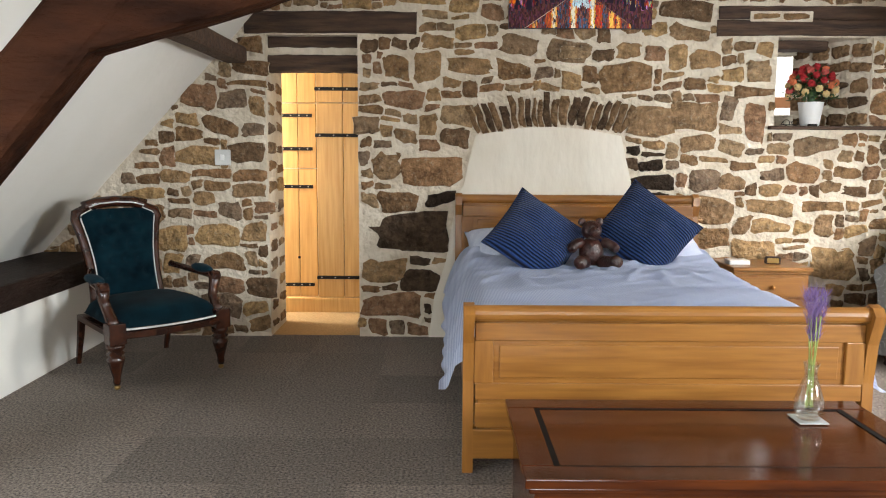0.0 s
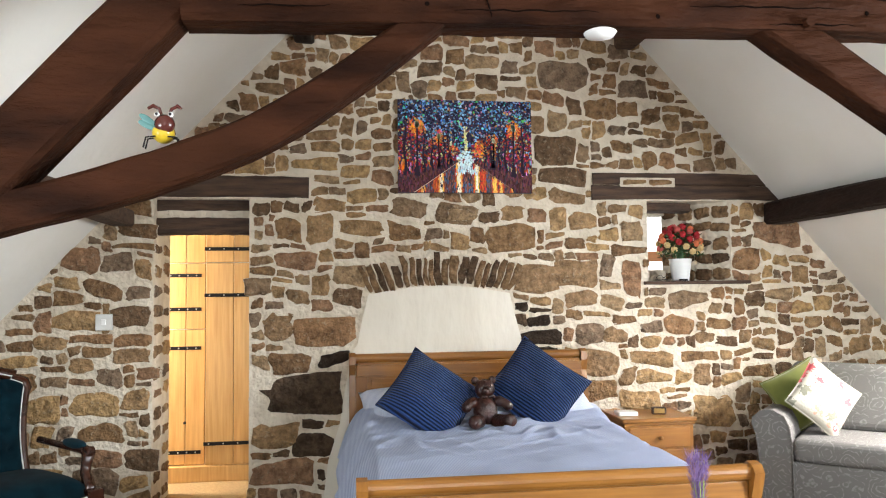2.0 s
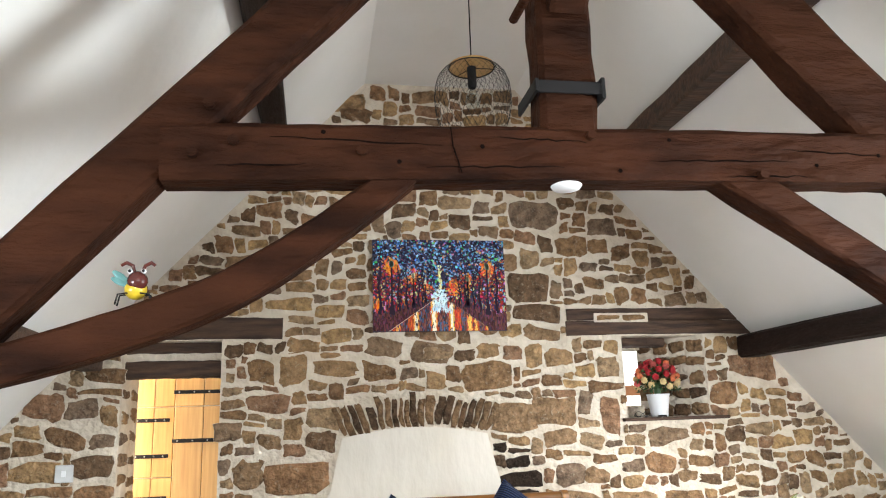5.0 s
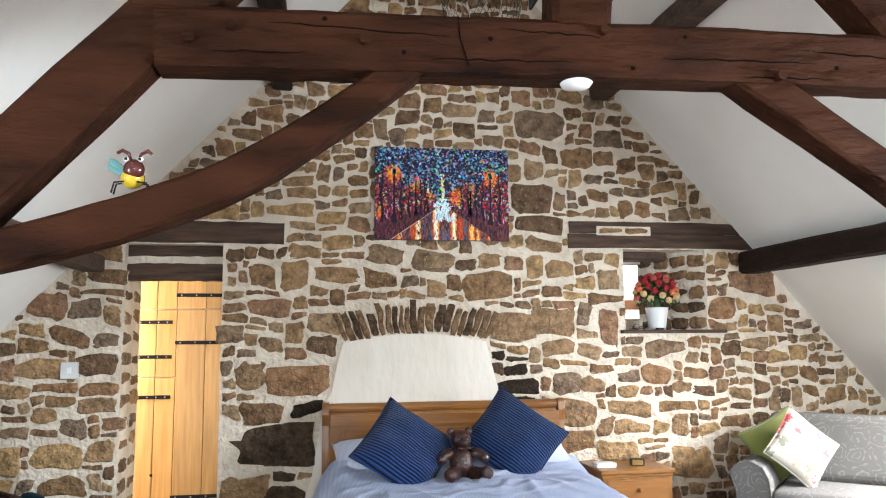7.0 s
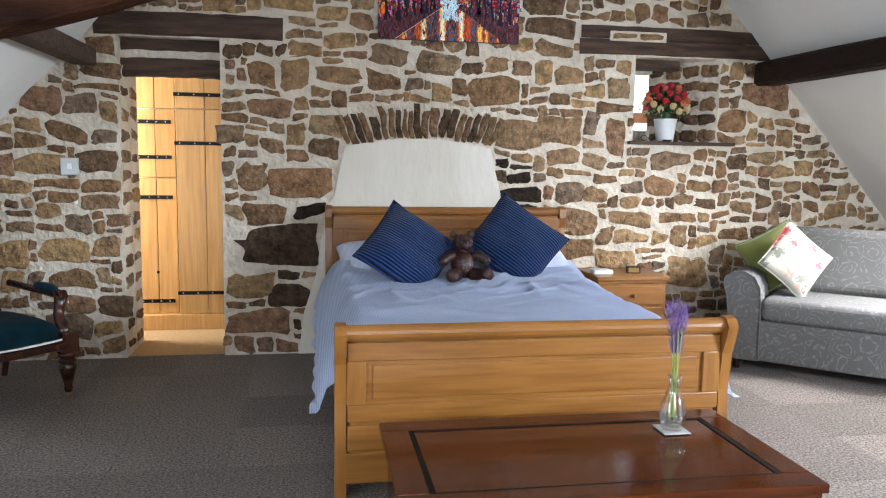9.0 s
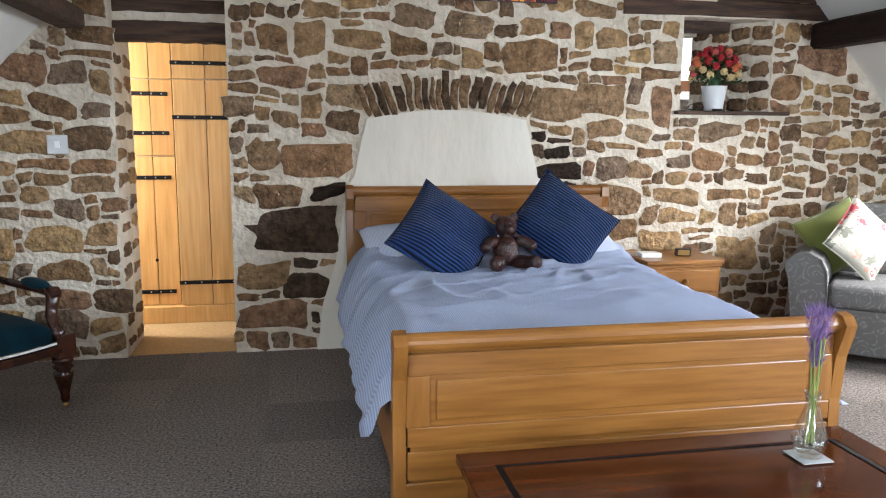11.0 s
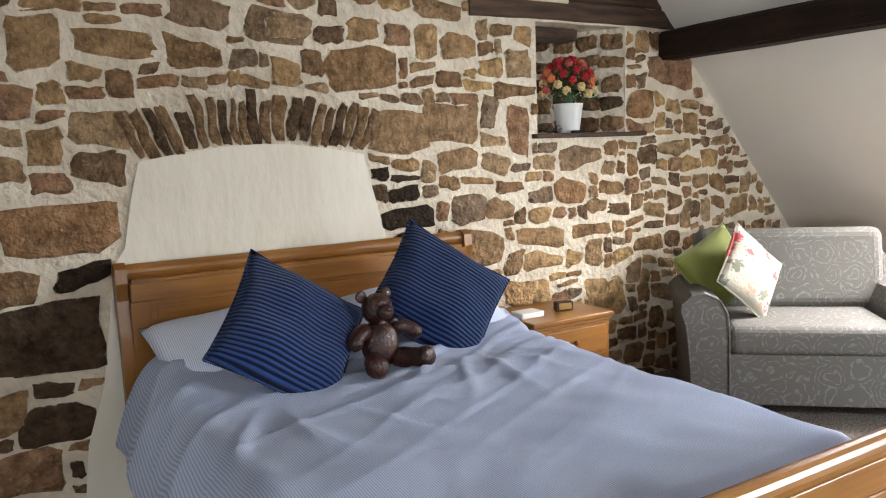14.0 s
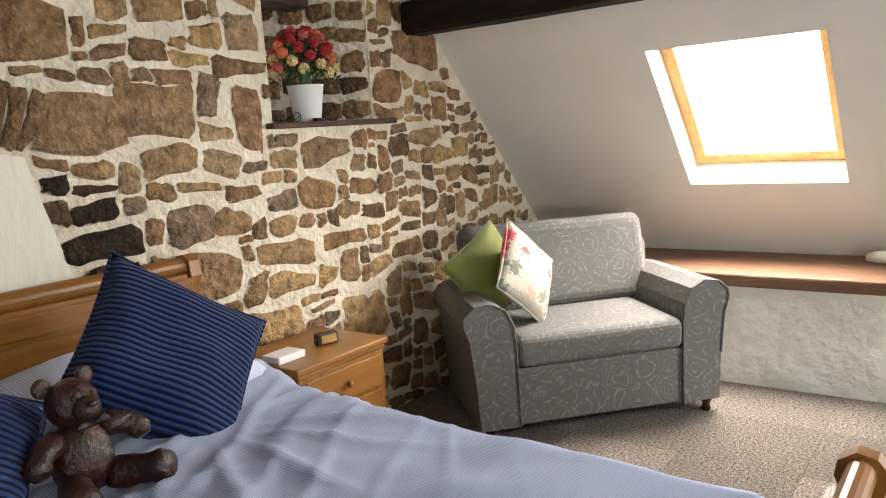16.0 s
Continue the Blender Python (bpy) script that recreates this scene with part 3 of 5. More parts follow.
# cream plaster infill of the old fireplace
INFILL_L = ((0.0, -0.1), (0.3, -0.06), (0.55, 0.02), (0.8, 0.06), (1.03, 0.1), (1.1, 0.145), (1.3, 0.185), (1.45, 0.225))
INFILL_R = ((0.0, 1.45), (0.8, 1.42), (1.09, 1.335), (1.28, 1.285), (1.45, 1.245))
o = [(x, z) for z, x in INFILL_R]
o += [(1.245 - 1.02 * i / 10, 1.45 + 0.06 * math.sin(math.pi * i / 10)) for i in range(1, 10)]
o += [(x, z) for z, x in reversed(INFILL_L)]
tagged(part("fireplace_infill", prism(o, Y1 - 0.012, Y1 + 0.05, None, "y", 0.008), M_INFILL), "smooth cream plaster filling an old fireplace", "wall", kind="structure")

# ---- roof timbers ----
TY = 2.12


def beam(name, pts, sizes, parent, seed, label="", wob=0.05):
    return part(name, sweep(pts, sizes, 4, wobble=wob, seed=seed), M_BEAM, parent, label)


def smooth_path(knots, n):
    """n points on a Catmull-Rom curve through the knots (x, z) in the plane of the truss."""
    out = []
    m = len(knots) - 1
    for i in range(n):
        f = min(i / (n - 1) * m, m - 1e-6)
        k, u = int(f), f - int(f)
        p = [Vector(knots[min(max(q, 0), m)]) for q in (k - 1, k, k + 1, k + 2)]
        v = 0.5 * (2 * p[1] + (p[2] - p[0]) * u + (2 * p[0] - 5 * p[1] + 4 * p[2] - p[3]) * u * u + (3 * p[1] - p[0] - 3 * p[2] + p[3]) * u ** 3)
        out.append((v.x, TY, v.y))
    return out


truss = thing("roof_truss", "dark oak roof truss with curved braces and king post", "beam")
d = 0.068
beam("principal_rafter", path((-2.3, TY + 0.005, 0.2), (0.77, TY + 0.005, 3.62), 26, (-0.01, 0, 0.01)), (0.086, d), truss, 1, "", 0.035)
beam("principal_rafter", path((4.0, TY + 0.005, 0.12), (0.84, TY + 0.005, 3.66), 26, (0.01, 0, 0.01)), (0.118, d), truss, 2, "", 0.035)
beam("collar_beam", path((-0.4, TY - 0.008, 2.283), (2.05, TY - 0.008, 2.328), 30, (0, 0, 0.006)), (0.084, d), truss, 3, "", 0.03)
beam("brace", smooth_path([(0.32, 2.27), (0.07, 2.075), (-0.18, 1.91), (-0.4, 1.815), (-0.62, 1.742), (-0.95, 1.645), (-1.15, 1.56)], 30), [(0.042 + 0.012 * math.sin(i / 9), d - 0.012) for i in range(30)], truss, 4, "", 0.025)
beam("brace", path((1.27, TY, 2.315), (2.5, TY, 1.50), 20, (0, 0, 0.015)), (0.055, d - 0.012), truss, 5, "", 0.03)
beam("king_post", path((0.805, TY, 2.37), (0.82, TY, 3.6), 14), (0.092, d), truss, 6, "", 0.05)
st = bmesh.new()
box((0.69, TY - 0.09, 2.50), (0.915, TY - 0.08, 2.54), 0.002, st)
box((0.69, TY - 0.1, 2.50), (0.70, TY + 0.11, 2.54), 0.002, st)
box((0.905, TY - 0.095, 2.485), (0.917, TY + 0.11, 2.555), 0.002, st)
part("iron_strap", st, M_IRON, truss, "black iron strap")
for x, z in ((0.66, 2.78), (0.16, 2.29), (-0.31, 2.27), (1.42, 2.25), (-0.2, 2.31), (-0.27, 2.42), (0.86, 2.36)):
    part("peg", sweep([(x, TY - 0.15 + 0.05 * (z < 2.7), z), (x, TY, z + 0.01)], (0.016, 0.014), 8), M_BEAM, truss)
rnd = random.Random(17)
face = TY - 0.008 - d
for x, z, ln, rise in ((-0.1, 2.33, 0.5, -0.01), (0.35, 2.25, 0.42, 0.012), (0.55, 2.35, 0.3, -0.006), (1.05, 2.29, 0.5, 0.01), (1.5, 2.34, 0.36, -0.012), (1.3, 2.245, 0.28, 0.006), (-0.25, 2.24, 0.25, 0.01)):
    pts = [(x + ln * i / 12, face - 0.0012, z + rise * i / 12 + rnd.uniform(-0.003, 0.003)) for i in range(13)]
    part("shake", sweep(pts, [(0.0005 + 0.0022 * math.sin(math.pi * i / 12), 0.0015) for i in range(13)], 5), M_CRACK, truss, "dark drying crack")
for x, z in ((0.52, 2.32), (0.05, 2.35), (0.27, 2.265), (1.12, 2.36), (1.62, 2.29), (0.95, 2.255), (1.85, 2.33)):
    part("peg_hole", lathe([(0.007, 0), (0.006, 0.002)], 10, None, Matrix.Translation((x, face - 0.0002, z)) @ pose(0, 0, 0, 90)), M_CRACK, truss, "dark empty peg hole")
part("scarf_joint", sweep([(0.425, face - 0.001, 2.38), (0.43, face - 0.001, 2.32), (0.455, face - 0.001, 2.235)], (0.002, 0.0015), 5), M_CRACK, truss, "dark joint line")
part("ridge_brace", sweep(path((0.81, TY - 0.6, 3.35), (0.81, TY - 0.06, 2.8), 8, (0, 0, 0.03)), (0.06, 0.06), 4, wobble=0.06, seed=9), M_BEAM, truss)


def purlin(x, z, half, label, material, seed, bend=(0, 0, 0)):
    bm = sweep(path((x, YB, z), (x, Y1 + 0.02, z), 30, bend), half, 4, wobble=0.05, up=(0, 0, 1), seed=seed)
    return tagged(part("purlin", bm, material), label, "beam", "roof purlins")


purlin(3.335, 2.035, (0.085, 0.085), "blackened oak purlin under the roof slope", M_PURLIN, 11)
purlin(-1.44, 1.99, (0.075, 0.055), "dark oak purlin under the roof slope", M_LINTEL, 12)
purlin(2.16, 3.35, (0.075, 0.075), "rough barked oak upper purlin", M_LINTEL, 13, (0.03, 0, 0.04))
purlin(-0.22, 3.32, (0.07, 0.075), "dark oak upper purlin", M_PURLIN, 14)

# smoke alarm and pendant lamp
sa = thing("smoke_alarm", "round white plastic smoke alarm under the beam", "smoke alarm", Matrix.Translation((0.8, TY, 2.25)))
part("housing", lathe([(0.045, 0), (0.05, -0.008), (0.05, -0.022), (0.042, -0.034), (0.0, -0.036)], 24), M_WHITE, sa, smooth=True)
gr = bmesh.new()
for k in range(24):
    a = 2 * math.pi * k / 24
    box((-0.002, -0.051, -0.016), (0.002, -0.0495, -0.01), 0, gr, pose(0, 0, 0, 0, 0, math.degrees(a)))
part("grille", gr, M_IRON, sa)

lamp = thing("pendant_lamp", "black wire mesh pendant lamp with clear bulb", "lamp", Matrix.Translation((0.70, 2.95, 2.87)))
bm = bmesh.new()
prof = [(0.10, 0.165), (0.128, 0.148), (0.15, 0.12), (0.163, 0.08), (0.168, 0.03), (0.166, -0.02), (0.158, -0.07), (0.14, -0.115), (0.112, -0.145), (0.09, -0.158)]
for sgn in (1, -1):
    for k in range(36):
        pts = []
        for i, (r, z) in enumerate(prof):
            a = 2 * math.pi * k / 36 + sgn * i * 0.16
            pts.append((r * math.cos(a), r * math.sin(a), z))
        sweep(pts, (0.0008, 0.0008), 3, bm)
part("mesh_shade", bm, M_IRON, lamp)
bm = bmesh.new()
for r, z in ((0.10, 0.165), (0.09, -0.158)):
    rb = sweep([(r * math.cos(2 * math.pi * k / 28), r * math.sin(2 * math.pi * k / 28), z) for k in range(29)], (0.003, 0.003), 5, None, up=(0, 0, 1))
    part("rim", rb, M_IRON, lamp)
for k in range(3):
    a = 2 * math.pi * k / 3
    sweep([(0, 0, 0.165), (0.1 * math.cos(a), 0.1 * math.sin(a), 0.165)], (0.002, 0.002), 5, bm, up=(0, 0, 1))
part("spider", bm, M_IRON, lamp)
part("top_disc", lathe([(0.1, 0.168), (0.1, 0.176), (0.0, 0.178)], 24), M_PINE, lamp, "thin pale wooden top disc")
part("lamp_holder", lathe([(0.02, 0.17), (0.02, 0.08), (0.015, 0.07)], 14), M_IRON, lamp)
part("bulb", lathe([(0.013, 0.07), (0.03, 0.03), (0.034, 0.005), (0.025, -0.02), (0.0, -0.028)], 18), M_THIN, lamp, "clear glass bulb", True)
part("cord", sweep([(0, 0, 0.17), (0, 0, CEIL - 2.87 - 0.04)], (0.003, 0.003), 6), M_IRON, lamp)
part("ceiling_rose", lathe([(0.04, CEIL - 2.87 - 0.05), (0.05, CEIL - 2.87)], 18), M_IRON, lamp)

# ---- bed ----
bed = thing("sleigh_bed", "honey oak sleigh bed with panelled scrolled ends", "bed")
BX0, BX1, FY, HYB = 0.085, 1.785, 3.07, 5.29


def sleigh_end(name, yb, ztop, sgn, zbot=0.1):
    """sgn: the way the scroll leans, -1 towards the foot, 1 towards the wall."""
    e = part(name, box((BX0 + 0.06, yb - 0.02, zbot), (BX1 - 0.06, yb + 0.02, ztop - 0.06), 0.004), M_OAK, bed)
    s = -sgn
    for x in (BX0, BX1 - 0.045):
        prof = [(-0.035, 0.0), (-0.035, 0.32 * ztop), (-0.028, 0.55 * ztop), (-0.045, 0.78 * ztop), (-0.075, 0.9 * ztop), (-0.085, 0.955 * ztop), (-0.06, ztop), (-0.02, ztop + 0.008), (0.015, ztop - 0.015), (0.022, 0.93 * ztop), (0.0, 0.86 * ztop), (0.02, 0.72 * ztop), (0.035, 0.5 * ztop), (0.035, 0.0)]
        part("post", prism([(yb + s * a, z) for a, z in prof], x, x + 0.045, None, "x", 0.006), M_OAKV, e)
    rail = sweep([(BX0 + 0.04, yb - s * 0.03, ztop - 0.035), (BX1 - 0.04, yb - s * 0.03, ztop - 0.035)], (0.034, 0.03), 16)
    part("top_rail", rail, M_OAK, e, smooth=False)
    for f in (-1, 1):
        y0, y1 = sorted((yb + f * 0.02, yb + f * 0.034))
        zt, zl = ztop - 0.075, ztop * 0.54
        part("rail", box((BX0 + 0.05, y0, zt - 0.075), (BX1 - 0.05, y1, zt), 0.004), M_OAK, e)
        part("rail", box((BX0 + 0.05, y0, zl - 0.07), (BX1 - 0.05, y1, zl), 0.004), M_OAK, e)
        for xa, xb in ((BX0 + 0.045, BX0 + 0.125), (BX1 - 0.125, BX1 - 0.045)):
            part("stile", box((xa, y0, zl), (xb, y1, zt - 0.075), 0.004), M_OAKV, e)
        part("panel", box((BX0 + 0.15, yb + f * 0.02 - 0.006, zl + 0.02), (BX1 - 0.15, yb + f * 0.02 + 0.006, zt - 0.095), 0.005), M_OAK, e)
        part("base_panel", box((BX0 + 0.05, y0, 0.2), (BX1 - 0.05, y1 - 0.004, zl - 0.085), 0.004), M_OAK, e)
        part("foot_rail", box((BX0 + 0.03, y0, 0.06), (BX1 - 0.03, y1 + 0.004, 0.19), 0.006), M_OAK, e)
    return e


sleigh_end("footboard", FY, 0.718, -1)
sleigh_end("headboard", HYB, 1.04, 1)
for x in (BX0 + 0.02, BX1 - 0.05):
    part("side_rail", box((x, FY + 0.04, 0.14), (x + 0.03, HYB - 0.04, 0.36), 0.004), M_OAK, bed)
mattress = tagged(part("mattress", box((BX0 + 0.06, FY + 0.06, 0.3), (BX1 - 0.06, HYB - 0.05, 0.53), 0.05, seg=3), M_WHITE), "white mattress on the sleigh bed", "mattress")


def duvet():
    bm = bmesh.new()
    nx, ny = 110, 140
    g = {}
    x0, x1 = BX0 - 0.1, BX1 + 0.1
    for i in range(nx + 1):
        for j in range(ny + 1):
            u, v = i / nx * 2 - 1, j / ny
            y = FY + 0.055 + v * (HYB - 0.3 - FY)
            s = abs(u)
            x = (x0 + x1) / 2 + u * (x1 - x0) / 2
            z = 0.648 - 0.02 * (1 - v) + 0.075 * max(0.0, min(1.0, (v - 0.68) / 0.22)) ** 2
            if s > 0.74:
                k = (s - 0.74) / 0.26
                z -= 0.33 * k ** 2.2
                x -= math.copysign(0.05, u) * k * k * 0.4 - math.copysign(0.025, u) * noise.noise((y * 5, 1, u)) * k
            z += 0.022 * noise.noise(Vector((x * 2.2, y * 2.0, 0))) + 0.011 * noise.noise(Vector((x * 6 + y * 3, y * 5, 4)))
            fold = noise.noise(Vector((x * 3 - y * 5.5, y * 1.2 + x, 9)))
            z += 0.013 * max(0.0, 1 - abs(fold) * 5) * min(1, v * 1.4) * (0.3 + 0.7 * v)
            # creases that fan out from under the cushions
            for cx, cy, reach in ((0.5, 4.62, 0.52), (1.3, 4.62, 0.4)):
                rr, aa = math.hypot(x - cx, y - cy), math.atan2(y - cy, x - cx)
                z += 0.015 * math.exp(-((rr - reach) / 0.24) ** 2) * (1 - abs(math.sin(aa * 7.5 + 0.9 * noise.noise(Vector((x * 3, y * 3, 2)))))) ** 2 * (y < cy + 0.25)
            if v < 0.06:
                z -= 0.05 * (1 - v / 0.06)
            if s > 0.9 and v < 0.12:
                z -= 0.06 * (1 - v / 0.12) * (s - 0.9) / 0.1
                x += math.copysign(0.03, u) * (1 - v / 0.12)
            g[i, j] = bm.verts.new((x, y, max(z, 0.335 + 0.02 * noise.noise(Vector((y * 6, 2, u))))))
    for i in range(nx):
        for j in range(ny):
            bm.faces.new((g[i, j], g[i + 1, j], g[i + 1, j + 1], g[i, j + 1]))
    bmesh.ops.solidify(bm, geom=bm.faces[:], thickness=0.03)
    return bm


dv = tagged(part("duvet", duvet(), M_DUVET, smooth=True), "rumpled pale blue finely striped duvet on the bed", "duvet")
for x in (BX0 + 0.46, BX1 - 0.46):
    b = cushion(0.8, 0.54, 0.21, 16, 3.0, 0.2, x)
    p = part("bed_pillow", b, M_DUVET, smooth=True)
    p.matrix_world = pose(x, HYB - 0.31, 0.70, -72, 0, 0)
    tagged(p, "plump pale blue striped bed pillow against the headboard", "pillow", "bed pillows")


def scatter(name, w, h, t, m, material, label, group="", seed=0):
    p = part(name, cushion(w, h, t, 20, 2.4, 0.25, seed), material, smooth=True)
    edge = []
    for k in range(48):
        f, q = k / 12 % 1 * 2 - 1, k // 12
        u, v = ((f, -1), (1, f), (-f, 1), (-1, -f))[q]
        edge.append((u * w / 2 * (1 - 0.07 * (1 - v * v)), 0, v * h / 2 * (1 - 0.07 * (1 - u * u))))
    part("piping", sweep(edge + edge[:1], (0.005, 0.005), 6, up=(0, 1, 0)), material, p)
    p.matrix_world = m
    return tagged(p, label, "cushion", group)


scatter("cushion", 0.5, 0.5, 0.19, pose(0.57, 4.61, 0.82, -42, 33, -12), M_CORD, "dark blue corduroy cushion standing on its corner", "blue cushions", 1)
scatter("cushion", 0.52, 0.51, 0.19, pose(1.27, 4.74, 0.845, -36, 34, -24), M_CORD, "dark blue corduroy cushion leaning beside the teddy bear", "blue cushions", 2)


def teddy():
    bm = bmesh.new()
    ball((0, 0, 0.11), (0.075, 0.07, 0.095), bm)
    ball((0, -0.01, 0.245), (0.062, 0.058, 0.06), bm)
    ball((0, -0.065, 0.232), (0.034, 0.03, 0.03), bm)
    ball((0, -0.094, 0.243), (0.012, 0.008, 0.009), bm)
    for s in (-1, 1):
        ball((s * 0.055, 0.005, 0.297), (0.024, 0.012, 0.024), bm)
        ball((s * 0.024, -0.06, 0.262), 0.007, bm, None, 8, 6)
        sweep(path((s * 0.06, -0.01, 0.17), (s * 0.135, -0.06, 0.115), 7, (s * 0.02, 0, 0.01)), [(0.03, 0.03), (0.032, 0.032), (0.03, 0.03), (0.028, 0.028), (0.03, 0.03), (0.03, 0.03), (0.018, 0.018)], 12, bm)
        sweep(path((s * 0.05, -0.03, 0.05), (s * 0.118, -0.165, 0.05), 7), [(0.04, 0.04), (0.042, 0.04), (0.04, 0.038), (0.036, 0.036), (0.036, 0.036), (0.042, 0.044), (0.03, 0.032)], 12, bm)
    # bow at the neck
    for s in (-1, 1):
        sweep([(0, -0.07, 0.19), (s * 0.03, -0.08, 0.2), (s * 0.045, -0.078, 0.19)], [(0.004, 0.006), (0.012, 0.006), (0.004, 0.004)], 6, bm)
    return bm


t = part("teddy_bear", teddy(), M_LEATHER, smooth=True)
t.matrix_world = pose(0.905, 4.565, 0.622, -8, 0, 6)
t.scale = (1.0, 1.0, 1.0)
tagged(t, "brown leather teddy bear with a bow sitting on the bed", "teddy bear")

# ---- chest at the foot of the bed ----
CX0, CX1, CY0, CY1, CZ = 0.235, 1.53, 2.03, 2.73, 0.425
chest = thing("blanket_chest", "polished mahogany chest with inlaid framed top", "chest")
top = part("top", box((CX0 + 0.03, CY0 + 0.03, CZ - 0.035), (CX1 - 0.03, CY1 - 0.03, CZ - 0.004), 0.003), M_MAHOG, chest)
fr = 0.095
for a, b in (((CX0, CY0, CZ - 0.03), (CX1, CY0 + fr, CZ)), ((CX0, CY1 - fr, CZ - 0.03), (CX1, CY1, CZ)), ((CX0, CY0 + fr, CZ - 0.03), (CX0 + fr, CY1 - fr, CZ)), ((CX1 - fr, CY0 + fr, CZ - 0.03), (CX1, CY1 - fr, CZ))):
    part("frame", box(a, b, 0.004), M_MAHOG, top)
for a, b in (((CX0 + fr, CY0 + fr, CZ - 0.006), (CX0 + fr + 0.018, CY1 - fr, CZ - 0.001)), ((CX1 - fr - 0.018, CY0 + fr, CZ - 0.006), (CX1 - fr, CY1 - fr, CZ - 0.001)), ((CX0 + fr + 0.019, CY1 - fr - 0.008, CZ - 0.006), (CX1 - fr - 0.019, CY1 - fr, CZ - 0.001)), ((CX0 + fr + 0.019, CY0 + fr, CZ - 0.006), (CX1 - fr - 0.019, CY0 + fr + 0.006, CZ - 0.001))):
    part("inlay", box(a, b), M_INLAY, top, "black inlay line")
part("moulding", box((CX0 + 0.012, CY0 + 0.012, CZ - 0.05), (CX1 - 0.012, CY1 - 0.012, CZ - 0.031), 0.005), M_MAHOG, chest)
part("body", box((CX0 + 0.03, CY0 + 0.03, 0.08), (CX1 - 0.03, CY1 - 0.03, CZ - 0.051), 0.004), M_MAHOG, chest)
for x in (CX0 + 0.2, (CX0 + CX1) / 2, CX1 - 0.5):
    part("drawer_front", box((x - 0.14 if x < 1 else x, CY0 + 0.022, 0.14), (x + 0.2, CY0 + 0.034, 0.34), 0.004), M_MAHOG, chest)
for x in (CX0 + 0.03, CX1 - 0.09):
    for y in (CY0 + 0.03, CY1 - 0.09):
        part("leg", box((x, y, 0), (x + 0.06, y + 0.06, 0.08), 0.006), M_MAHOG, chest)

coaster = tagged(part("coaster", box((1.215, 2.475, CZ), (1.315, 2.575, CZ + 0.004), 0.0015), mat("pale_slate", (0.4, 0.4, 0.39), 0.6, scale=30, bump=0.3)), "square pale grey slate coaster on the chest", "coaster")
vase = thing("bud_vase", "clear glass bud vase on a grey coaster", "vase", Matrix.Translation((1.265, 2.525, CZ + 0.006)))
part("glass", lathe([(0.0, 0.002), (0.036, 0.0), (0.04, 0.006), (0.05, 0.045), (0.049, 0.065), (0.036, 0.105), (0.022, 0.145), (0.02, 0.165), (0.027, 0.196), (0.025, 0.196), (0.0175, 0.165), (0.0195, 0.145), (0.033, 0.105), (0.045, 0.065), (0.045, 0.045), (0.036, 0.014), (0.0, 0.012)], 28), M_THIN, vase, smooth=True)
peb = bmesh.new()
for k in range(40):
    a, r = random.uniform(0, 6.28), random.uniform(0, 0.03)
    ball((r * math.cos(a), r * math.sin(a), 0.02 + random.uniform(0, 0.02)), random.uniform(0.004, 0.007), peb, None, 6, 5)
part("glass_beads", peb, M_GLASS, vase)
fl = thing("dried_grass", "lilac dried pampas stems in the glass vase", "flowers", Matrix.Translation((1.265, 2.525, CZ + 0.006)))
for k in range(7):
    a = 2 * math.pi * k / 7
    part("stem", sweep(path((0.012 * math.cos(a + 2), 0.012 * math.sin(a + 2), 0.04), (0.02 * math.cos(a), 0.02 * math.sin(a), 0.36), 6), (0.0022, 0.0022), 6), M_STEM, fl)
pl = bmesh.new()
rnd = random.Random(5)
for k in range(900):
    s = rnd.uniform(0.27, 0.44)
    lean = rnd.choice((-0.035, -0.015, 0.0, 0.02, 0.04))
    a = rnd.uniform(0, 6.28)
    x0 = lean * (s - 0.2) * 4 + rnd.uniform(-0.006, 0.006)
    p = Vector((x0, rnd.uniform(-0.008, 0.008), s))
    q = p + Vector((math.cos(a) * 0.026, math.sin(a) * 0.026, rnd.uniform(0.02, 0.045)))
    w = Vector((-math.sin(a), math.cos(a), 0)) * 0.0012
    vs = [pl.verts.new(p - w), pl.verts.new(p + w), pl.verts.new(q)]
    pl.faces.new(vs)
part("plume", pl, M_LILAC, fl, "feathery lilac plume")

# ---- bedside cabinet ----
ns = thing("bedside_cabinet", "honey oak bedside cabinet with drawers", "cabinet")
NXa, NXb, NYa, NYb, NZ = 1.93, 2.42, 4.95, 5.34, 0.59
part("top", box((NXa - 0.02, NYa - 0.02, NZ - 0.028), (NXb + 0.02, NYb + 0.01, NZ), 0.007), M_OAK, ns)
part("cornice", box((NXa - 0.008, NYa - 0.008, NZ - 0.05), (NXb + 0.008, NYb, NZ - 0.029), 0.006), M_OAK, ns)
part("body", box((NXa, NYa, 0.06), (NXb, NYb, NZ - 0.051), 0.004), M_OAKV, ns)
for z0, z1 in ((0.08, 0.22), (0.235, 0.375), (0.39, 0.525)):
    dr = part("drawer", box((NXa + 0.03, NYa - 0.012, z0), (NXb - 0.03, NYa - 0.001, z1), 0.005), M_OAK, ns)
    part("knob", ball(((NXa + NXb) / 2, NYa - 0.028, (z0 + z1) / 2), 0.015), M_OAK, dr, smooth=True)
for x in (NXa, NXb - 0.05):
    for y in (NYa, NYb - 0.05):
        part("foot", box((x, y, 0), (x + 0.05, y + 0.05, 0.06), 0.005), M_OAKV, ns)
ck = thing("clock", "small brown alarm clock on the bedside cabinet", "clock", pose(2.24, 5.1, NZ, 0, 0, -15))
part("case", box((-0.05, -0.02, 0), (0.05, 0.025, 0.05), 0.008), M_LINTEL, ck)
